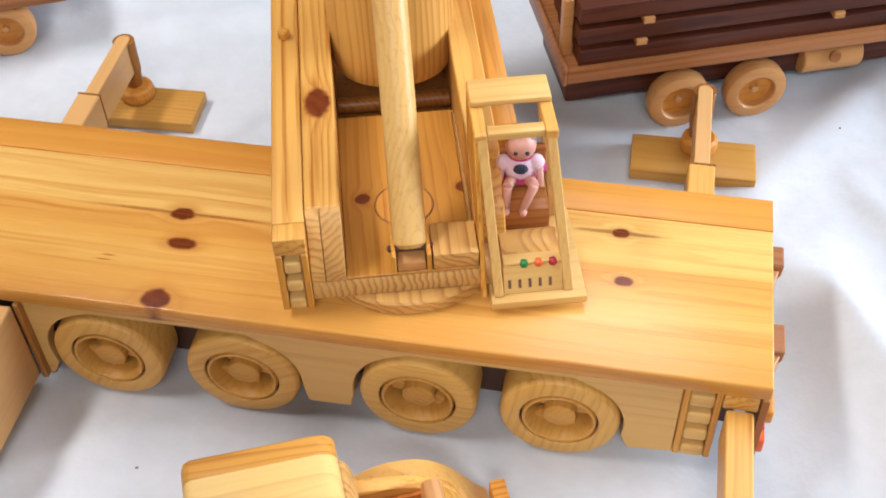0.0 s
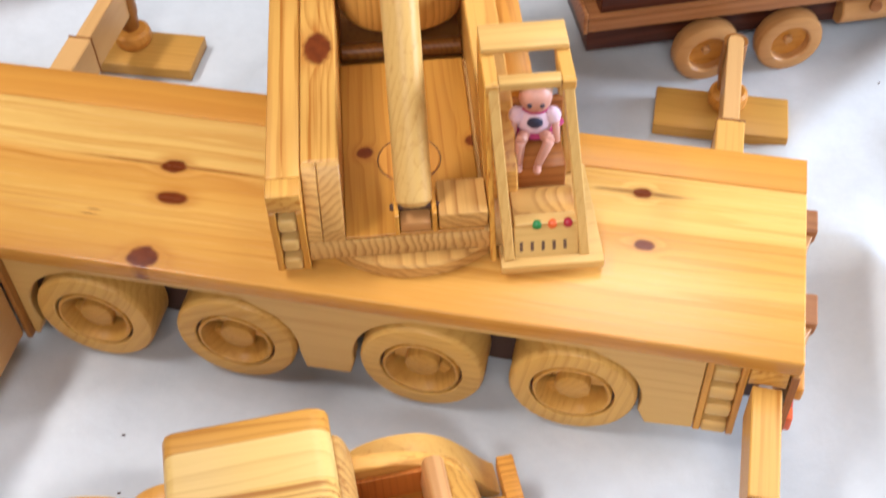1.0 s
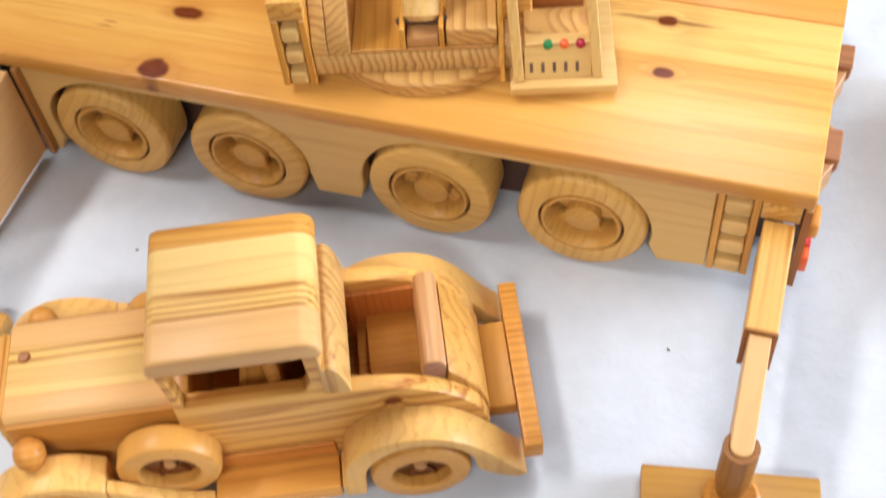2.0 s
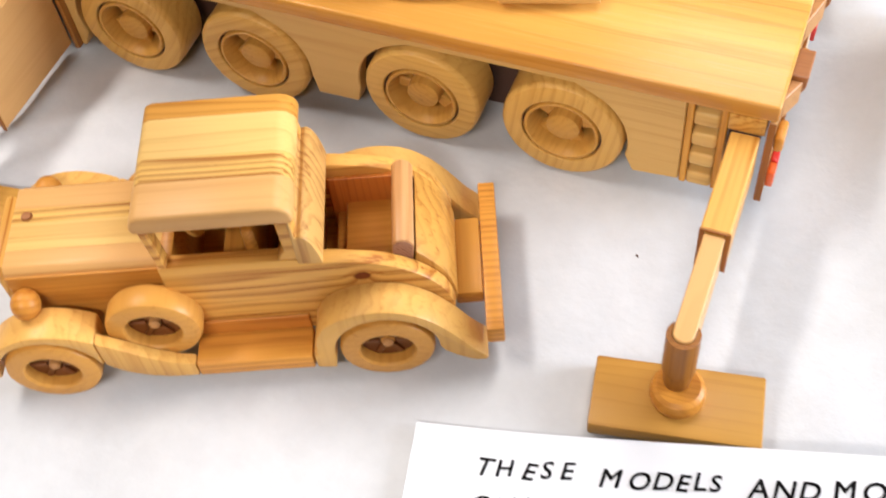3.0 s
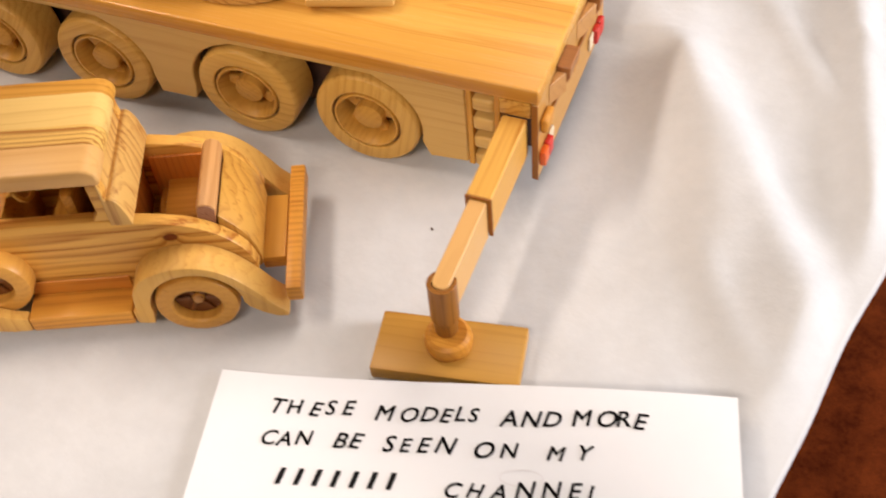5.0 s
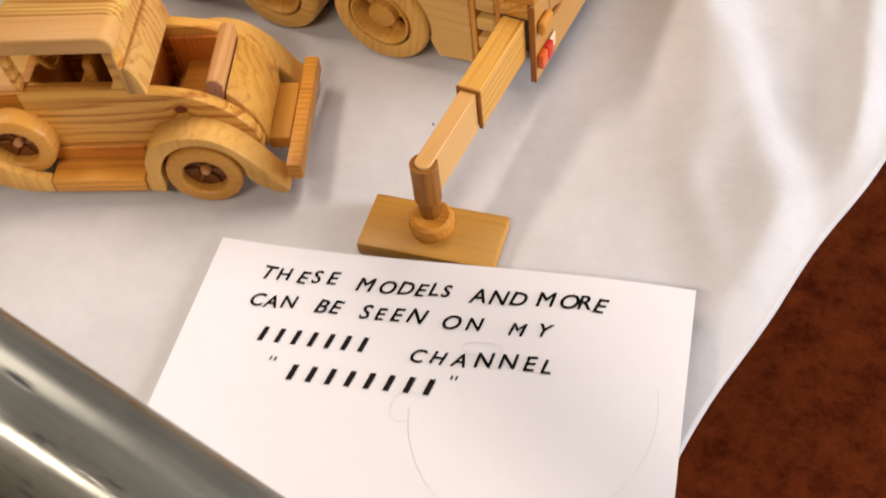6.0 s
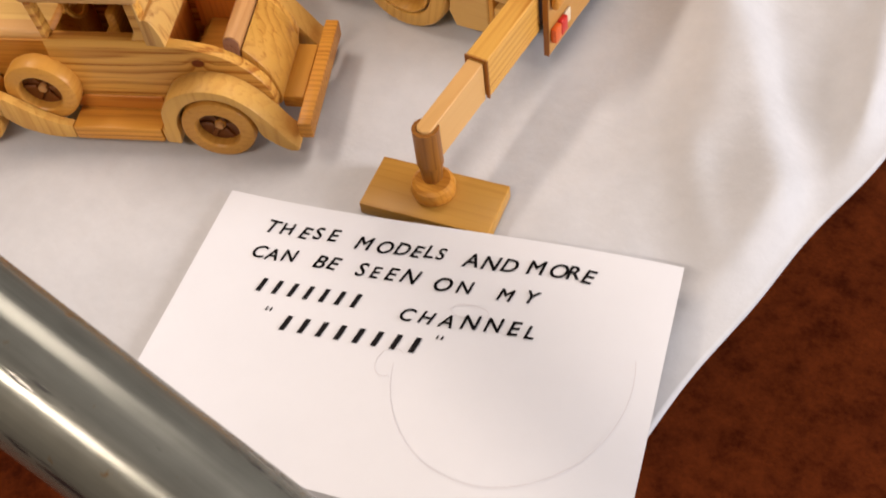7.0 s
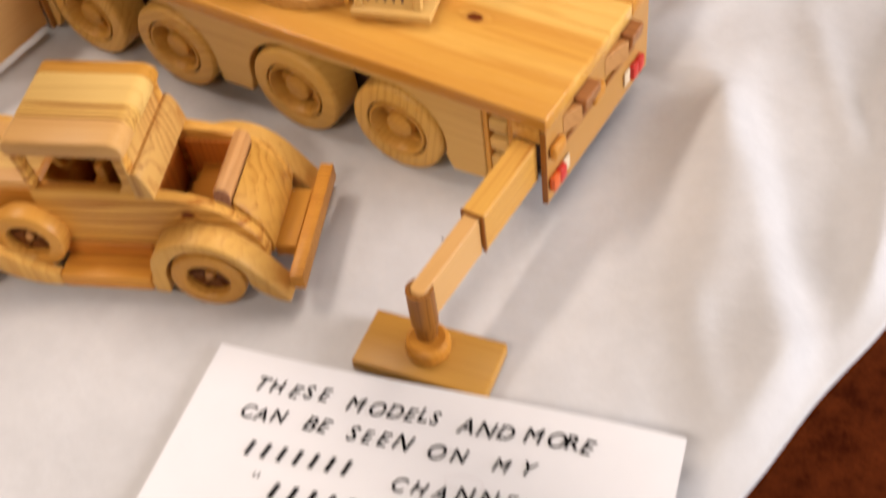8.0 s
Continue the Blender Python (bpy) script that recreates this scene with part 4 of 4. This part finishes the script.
part("front_seat", merged(box(-0.0860, -0.0620, -0.0270, 0.0270, 0.0322, 0.0640, 0.003), box(-0.0680, -0.0600, -0.0270, 0.0030, 0.0642, 0.1010, 0.003), box(-0.0660, -0.0590, 0.0060, 0.0270, 0.0642, 0.0990, 0.003)), amber_y, car, "amber bench seat")
wheel_rim = lathe([(0.0088, -0.0012), (0.0112, -0.0012), (0.0118, 0.0), (0.0112, 0.0012), (0.0088, 0.0012), (0.0082, 0.0), (0.0088, -0.0012)], 28, "x")
part("steering_wheel", merged(moved(wheel_rim, pose(-0.095, -0.010, 0.096, 0, -25, 0)), rod((-0.1058, -0.010, 0.086), (-0.0935, -0.010, 0.0965), 0.0016, 10, 0.0003)), pine_y, car)
# rumble seat and tail
lid_wood = wood("pinkish_pine", (0.58, 0.30, 0.12), (0.42, 0.18, 0.06), "y", 0.0045, (0.03, -0.05), contrast=0.7, shift=0.1, vivid=0.2)
part("rumble_seat", merged(box(-0.0200, 0.0085, -0.0150, 0.0275, 0.0325, 0.0520, 0.002), box(-0.0260, -0.0203, -0.0275, 0.0275, 0.0325, 0.0440, 0.001)), amber, car, "amber block seat in the rear well")
LID = [(0.0065, 0.0600), (0.0175, 0.0570), (0.0200, 0.0790), (0.0180, 0.0825), (0.0145, 0.0842), (0.0105, 0.0835), (0.0085, 0.0805)]
lid = part("rumble_lid", prism(LID, -0.0272, 0.0276, "y", 0.0010, 2), lid_wood, car, "open lid of the rumble seat")
lid_end = wood("lid_end_grain", (0.40, 0.20, 0.13), (0.17, 0.06, 0.045), "y", 0.0018, (-0.05, 0.02), contrast=1.1, vivid=0.1, shift=0.0)
part("end_grain", prism([(0.0132 + (x - 0.0132) * 0.9, 0.071 + (z - 0.071) * 0.93) for x, z in LID], -0.0277, -0.0273, "y", 0.0001, 1), lid_end, lid, "dark purplish end grain")
part("rumble_well_side", box(-0.0285, 0.0085, 0.0255, 0.0279, 0.0325, 0.0730, 0.0004, 1), well_wood, car, "reddish inner wall of the well")
TAIL = [(0.0175, 0.0330), (0.0350, 0.0225), (0.0385, 0.0240), (0.0395, 0.0340), (0.0355, 0.0520), (0.0270, 0.0660), (0.0205, 0.0740), (0.0180, 0.0610)]
part("tail", prism(TAIL[:1] + curved(TAIL[1:7], 3) + TAIL[7:], -0.0277, 0.0277, "y", 0.001, 2), tail_wood, car, "sloping tail with looping grain")
part("tail_step", box(0.0385, 0.0538, -0.0262, 0.0262, 0.0180, 0.0285, 0.0012), amber_y, car)
part("rear_bumper", box(0.0541, 0.0640, -0.0512, 0.0512, 0.0150, 0.0290, 0.0012), board_amber, car, "square amber bumper bar")

R_OUT = [(-0.0405, 0.0115), (-0.0410, 0.0240)] + curved([(-0.0385, 0.0242), (-0.0372, 0.0400), (-0.0295, 0.0530), (-0.0160, 0.0605), (-0.0010, 0.0625), (0.0140, 0.0590), (0.0270, 0.0490), (0.0380, 0.0345), (0.0470, 0.0200), (0.0545, 0.0110)])
R_OUT += curved([(0.0538, 0.0080), (0.0470, 0.0080), (0.0380, 0.0135), (0.0310, 0.0200)], 3)
rear_fender = R_OUT + arc(0.0, 0.026, 0.0285, -2, 188, 18) + [(-0.0300, 0.0100)]
STRIP = [(-0.1065, 0.0120), (-0.1065, 0.0240)] + curved([(-0.1160, 0.0262), (-0.1300, 0.0340), (-0.1450, 0.0455), (-0.1548, 0.0515)]) + curved([(-0.1548, 0.0300), (-0.1450, 0.0205), (-0.1300, 0.0140), (-0.1180, 0.0120)])
front_fender = [(-0.1550, 0.0300)] + curved([(-0.1550, 0.0518), (-0.1640, 0.0570), (-0.1760, 0.0605), (-0.1900, 0.0600), (-0.2040, 0.0535), (-0.2160, 0.0415), (-0.2240, 0.0265)]) + [(-0.2230, 0.0220), (-0.2140, 0.0240)] + arc(-0.185, 0.026, 0.0285, 176, 12, 18)
for s in (-1, 1):
    y0, y1 = sorted((s * 0.0372, s * 0.0573))
    part("rear_fender", prism(rear_fender, y0, y1, "y", 0.0022, 2), fender_wood, car, "swept rear mudguard")
    part("front_fender", prism(front_fender, y0, y1, "y", 0.0022, 2), fender_wood, car, "swept front mudguard")
    part("fender_strip", prism(STRIP, *sorted((s * 0.0500, s * 0.0573)), "y", 0.0012, 2), fender_wood, car, "swept strip of the front mudguard before the spare wheel")
    part("running_board", box(-0.1062, -0.0416, y0, y1 + (0.0005 if s > 0 else 0), 0.0115, 0.0240, 0.0014), board_amber, car, "amber running board")
    for ax in (0.0, -0.185):
        small_wheel(car, pose(ax, s * 0.0585, 0.026, 0, 0, 0 if s < 0 else 180), cm)
    # spare wheel standing in the front mudguard
    small_wheel(car, pose(-0.1245, s * 0.0494, 0.0465, 0, 0, 0 if s < 0 else 180), cm)
    part("headlamp", ball((-0.1890, s * 0.0385, 0.0665), 0.0088, (0.9, 1, 1), 20), amber, car, "round wooden headlamp")
    part("front_axle_stub", rod((-0.185, s * 0.0290, 0.026), (-0.185, s * 0.0500, 0.026), 0.004, 12, 0.0005), amber_y, car)
for s in (-1, 1):
    part("rear_axle_stub", rod((0.0, s * 0.0372, 0.026), (0.0, s * 0.0520, 0.026), 0.004, 12, 0.0005), amber_y, car)
HOOD = [(-0.0292, 0.022), (0.0292, 0.022), (0.0292, 0.0810), (0.0262, 0.0845), (-0.0262, 0.0845), (-0.0292, 0.0810)]
for y0, y1, mat in ((-0.0292, -0.0160, lam_pink), (-0.0160, 0.0020, lam_pale), (0.0020, 0.0120, lam_striped), (0.0120, 0.0292, lam_pink)):
    part("hood_board", board_cut(prism(HOOD, -0.1980, -0.1132, "x", 0.0012, 2), y0 + (0.00008 if y0 > -0.029 else -1), y1 - (0.00008 if y1 < 0.029 else -1)), mat, car, "bonnet board of laminated pine")
for s in (-1, 1):
    part("hood_side", box(-0.1975, -0.1134, *sorted((s * 0.0294, s * 0.0310)), 0.0225, 0.0800, 0.0006, 1), amber, car, "amber side of the bonnet")
part("radiator", box(-0.2060, -0.1982, -0.0250, 0.0250, 0.020, 0.0820, 0.003), pine_y, car)
part("filler_cap", lathe([(0.0, 0.0862), (0.0026, 0.0860), (0.0032, 0.0848), (0.0032, 0.0840)], 18, "z"), red_wood, car, "brown plug in the bonnet", pose(-0.1895, 0.0062, 0))

# ---------------------------------------------------------------- lumber lorry and another lorry
tm = small_wheel_meshes(tan_wood, 0.026, amber)
lorry = thing("toy_lumber_lorry", "toy flatbed lorry of reddish wood loaded with dark planks", "toy truck", "", pose(-0.0531, 0.338, 0, 0, 0, 20.8))
for ax in (0.0, 0.065, 0.300):
    for by, tn in ((-0.0105, 0), (0.1185, 180)):
        small_wheel(lorry, pose(ax - 0.006, by, 0.026, 0, 0, tn), tm, 0)
    part("axle", rod((ax - 0.006, -0.002, 0.026), (ax - 0.006, 0.110, 0.026), 0.004, 12, 0.0005), tan_wood, lorry)
part("chassis", box(-0.095, 0.330, 0.016, 0.094, 0.022, 0.0668, 0.001), walnut, lorry)
part("bed", box(-0.104, 0.270, -0.0130, 0.1230, 0.0670, 0.0780, 0.001), red_wood, lorry, "reddish flat bed")
part("bed_rail", box(-0.104, 0.270, -0.0150, -0.0132, 0.0665, 0.0790, 0.0005), red_wood, lorry)
part("tail_rail", box(-0.1075, -0.1042, -0.0150, 0.1230, 0.0650, 0.0830, 0.0008), red_wood, lorry, "low reddish rail across the tail")
part("tail_post", box(-0.1040, -0.0960, 0.0060, 0.0150, 0.0782, 0.1290, 0.001), tan_wood, lorry)
part("tail_post", box(-0.1040, -0.0960, 0.0960, 0.1050, 0.0782, 0.1290, 0.001), tan_wood, lorry)
part("fuel_tank", moved(lathe([(0.0, 0.0), (0.0125, 0.0), (0.0138, 0.0012), (0.0138, 0.0500), (0.0125, 0.0512), (0.0, 0.0512)], 32, "x"), pose(0.103, 0.016, 0.036)), tan_wood, lorry, "round wooden fuel tank")
part("tank_cap", rod((0.1280, 0.0035, 0.042), (0.1280, 0.0005, 0.0435), 0.005, 16, 0.0006), red_wood, lorry)
part("tank_strap", box(0.140, 0.146, 0.010, 0.022, 0.0495, 0.0668, 0.0005), tan_wood, lorry)
for px in (-0.045, 0.032, 0.085):
    part("peg", rod((px, -0.006, 0.0610), (px, -0.006, 0.0669), 0.0028, 12, 0.0005), tan_wood, lorry)
part("driver_cab", merged(box(0.2760, 0.3500, -0.0100, 0.1200, 0.0400, 0.1500, 0.004)), red_wood, lorry)
plank_mesh = mesh_of("plank", box(0, 0.330, 0, 0.0192, 0, 0.0142, 0.0007, 1), walnut)
spacer_mesh = mesh_of("spacer", box(0, 0.0085, 0, 0.124, 0, 0.0052, 0.0005, 1), tan_wood)
for layer in range(3):
    z = 0.0782 + layer * 0.0196
    for k in range(6):
        ob = part("dark_plank", plank_mesh, None, None, "", lorry.matrix_world @ pose(-0.094 + random.uniform(-0.003, 0.003), -0.0095 + k * 0.0212, z, 0, 0, random.uniform(-0.4, 0.4)))
        tagged(ob, "long dark walnut plank stacked on the toy lorry", "plank", "stacked planks")
    if layer < 2:
        for sx in (-0.050, 0.110, 0.210):
            ob = part("spacer_stick", spacer_mesh, None, None, "", lorry.matrix_world @ pose(sx + layer * 0.004, -0.0115, z + 0.0143))
            tagged(ob, "pale spacer stick between layers of planks", "spacer", "spacer sticks")

lorry2 = thing("toy_lorry", "reddish wooden toy lorry with plain round wheels", "toy truck", "", pose(-0.6434, 0.3315, 0, 0, 0, 24))
for ax in (0.0, -0.065):
    for by, tn in ((0.0, 0), (0.100, 180)):
        small_wheel(lorry2, pose(ax, by, 0.026, 0, 0, tn), tm, 0)
    part("axle", rod((ax, 0.012, 0.026), (ax, 0.088, 0.026), 0.004, 12, 0.0005), tan_wood, lorry2)
part("chassis", box(-0.160, 0.055, 0.022, 0.080, 0.034, 0.0555, 0.001), red_wood, lorry2)
part("bed", box(-0.170, 0.062, -0.010, 0.110, 0.0560, 0.0700, 0.001), red_wood, lorry2)

# ---------------------------------------------------------------- paper sign
PW, PH = 0.306, 0.187
PAPER = pose(-0.1370, -0.1965, 0, 0, 0, 12.0)


def paper_z(s, d):
    return 0.0035 + 0.020 * smooth(0.02, 0.30, s) + 0.006 * smooth(0.05, 0.21, d) * smooth(0.1, 0.3, s)


def paper_sheet():
    bm = bmesh.new()
    n, k = 30, 20
    top, low = ([[bm.verts.new((PW * i / n + 0.008 * i / n * j / k, -PH * j / k - 0.012 * i / n * j / k, paper_z(PW * i / n, PH * j / k) - t)) for i in range(n + 1)] for j in range(k + 1)] for t in (0.0, 0.0003))
    for j in range(k):
        for i in range(n):
            bm.faces.new((top[j][i], top[j + 1][i], top[j + 1][i + 1], top[j][i + 1]))
            bm.faces.new((low[j][i], low[j][i + 1], low[j + 1][i + 1], low[j + 1][i]))
    rim = [(0, i) for i in range(n)] + [(j, n) for j in range(k)] + [(k, n - i) for i in range(n)] + [(k - j, 0) for j in range(k)]
    for (a, b), (c, d) in zip(rim, rim[1:] + rim[:1]):
        bm.faces.new((top[a][b], top[c][d], low[c][d], low[a][b]))
    return bm


paper = tagged(part("paper_sign", paper_sheet(), paper_mat, None, "", PAPER, 80), "white paper sheet with handwritten black capitals on the tablecloth", "sign")


def letter(ch, s, d, size, slant, lean):
    cu = bpy.data.curves.new("letter", "FONT")
    cu.body, cu.size, cu.shear, cu.offset, cu.resolution_u = ch, size * 1.42, slant, 0.0, 3
    cu.bevel_depth, cu.bevel_resolution = 0.00022, 0
    ob = bpy.data.objects.new("letter", cu)
    scene.collection.objects.link(ob)
    dg = bpy.context.evaluated_depsgraph_get()
    me = bpy.data.meshes.new_from_object(ob.evaluated_get(dg))
    bpy.data.objects.remove(ob)
    m = pose(s, -d, 0, 0, 0, lean)
    for v in me.vertices:
        p = m @ v.co
        v.co = (p.x, p.y, paper_z(p.x, -p.y) + 0.0005)
    me.materials.clear()
    me.materials.append(ink_mat)
    part("letter", me, None, paper)


def letter_bar(s, d, w, h):
    bm = bmesh.new()
    quad = [(s, d), (s + w, d), (s + w + h * 0.2, d - h), (s + h * 0.2, d - h)]
    bm.faces.new([bm.verts.new((a, -b, paper_z(a, b) + 0.0005)) for a, b in quad])
    part("lettering_bar", bm, ink_mat, paper)


WIDTHS = {"M": 1.35, "O": 1.12, "N": 1.12, "D": 1.05, "H": 1.08, "C": 1.0, "A": 1.0, "S": 0.8, "E": 0.8, "L": 0.75, "B": 0.88, "R": 0.92, "T": 0.9, "Y": 0.95}


def write(word, s, d, length, size, fall=0.0):
    total = sum(WIDTHS[ch] for ch in word)
    done = 0.0
    for i, ch in enumerate(word):
        letter(ch, s + length * done / total, d + fall * i + random.uniform(-0.0007, 0.0007), size * random.uniform(0.9, 1.08), 0.22, random.uniform(-5, 6))
        done += WIDTHS[ch]
SIZE = 0.0098
for word, s, d, e in (("THESE", 0.0345, 0.0270, 0.0885), ("MODELS", 0.0995, 0.0275, 0.1625), ("AND", 0.1740, 0.0275, 0.2085), ("MORE", 0.2140, 0.0255, 0.2550),
                      ("CAN", 0.0345, 0.0480, 0.0665), ("BE", 0.0780, 0.0470, 0.0955), ("SEEN", 0.1080, 0.0475, 0.1510), ("ON", 0.1600, 0.0490, 0.1910), ("MY", 0.2020, 0.0475, 0.2290),
                      ("CHANNEL", 0.1470, 0.0735, 0.2340)):
    write(word, s, d, (e - s) * 1.02, SIZE, -0.0003)
for k in range(7):
    letter_bar(0.0500 + 0.0108 * k, 0.0725 - 0.0002 * k, 0.0032, 0.0105)
for k in range(8):
    letter_bar(0.0770 + 0.0122 * k, 0.0965 - 0.0002 * k, 0.0036, 0.0110)
for qs in (0.0625, 0.0655, 0.1760, 0.1790):
    letter_bar(qs, 0.0850 if qs < 0.1 else 0.0830, 0.0010, 0.0030)


def pencil_line(points, width=0.0005):
    bm = bmesh.new()
    rows = []
    for i, (s, d) in enumerate(points):
        a, b = points[max(i - 1, 0)], points[min(i + 1, len(points) - 1)]
        t = Vector((b[0] - a[0], b[1] - a[1])).normalized()
        nx, ny = -t.y * width / 2, t.x * width / 2
        rows.append([bm.verts.new((s + k * nx, -(d + k * ny), paper_z(s, d) + 0.0004)) for k in (-1, 1)])
    for a, b in zip(rows, rows[1:]):
        bm.faces.new((a[0], a[1], b[1], b[0]))
    part("pencil_line", bm, pencil_mat, paper, "faint pencil line")


pencil_line([(0.226 + 0.070 * math.cos(radians(a)), 0.092 + 0.078 * math.sin(radians(a))) for a in range(-15, 175, 6)])
pencil_line([(0.152 + 0.008 * math.cos(radians(a)) + a * 0.00001, 0.1040 + 0.010 * math.sin(radians(a))) for a in range(60, 330, 15)])
pencil_line([(0.190 + 0.012 * math.cos(radians(a)), 0.0600 + 0.005 * math.sin(radians(a))) for a in range(100, 400, 15)])

# specks of lint on the cloth
speck_mesh = mesh_of("lint_speck", ball((0, 0, 0), 0.0011, (1.2, 0.7, 0.35), 8), dark_mat)
for sx, sy in ((-0.384, -0.060), (-0.372, -0.098), (-0.295, 0.262), (-0.055, -0.051), (0.076, 0.341)):
    ob = part("lint_speck", speck_mesh, None, None, "", pose(sx, sy, cloth_height(sx, sy) - 0.0006, 0, 0, 900 * sx))
    tagged(ob, "tiny dark speck of lint on the white cloth", "lint", "specks on the cloth")

# ---------------------------------------------------------------- leaning steel tube
tube_top = Vector((-0.55, -0.4355, 0.6230))
tube_dir = Vector((1.0, -0.035, -0.49)).normalized()
tube_foot = tube_top + tube_dir * ((FLOOR + 0.010 - tube_top.z) / tube_dir.z)
tube = thing("steel_tube", "worn galvanised steel tube leaning in front of the table", "tube")
tube_turn = tube_dir.to_track_quat("Z", "Y").to_matrix().to_4x4()
part("tube", rod((0, 0, 0), (0, 0, (tube_foot - tube_top).length), 0.0219, 64, 0.001), steel_mat, tube, "", Matrix.Translation(tube_top) @ tube_turn)
part("rubber_foot", rod((tube_foot.x, tube_foot.y, FLOOR), (tube_foot.x, tube_foot.y, FLOOR + 0.03), 0.034, 32, 0.003), dark_mat, tube)
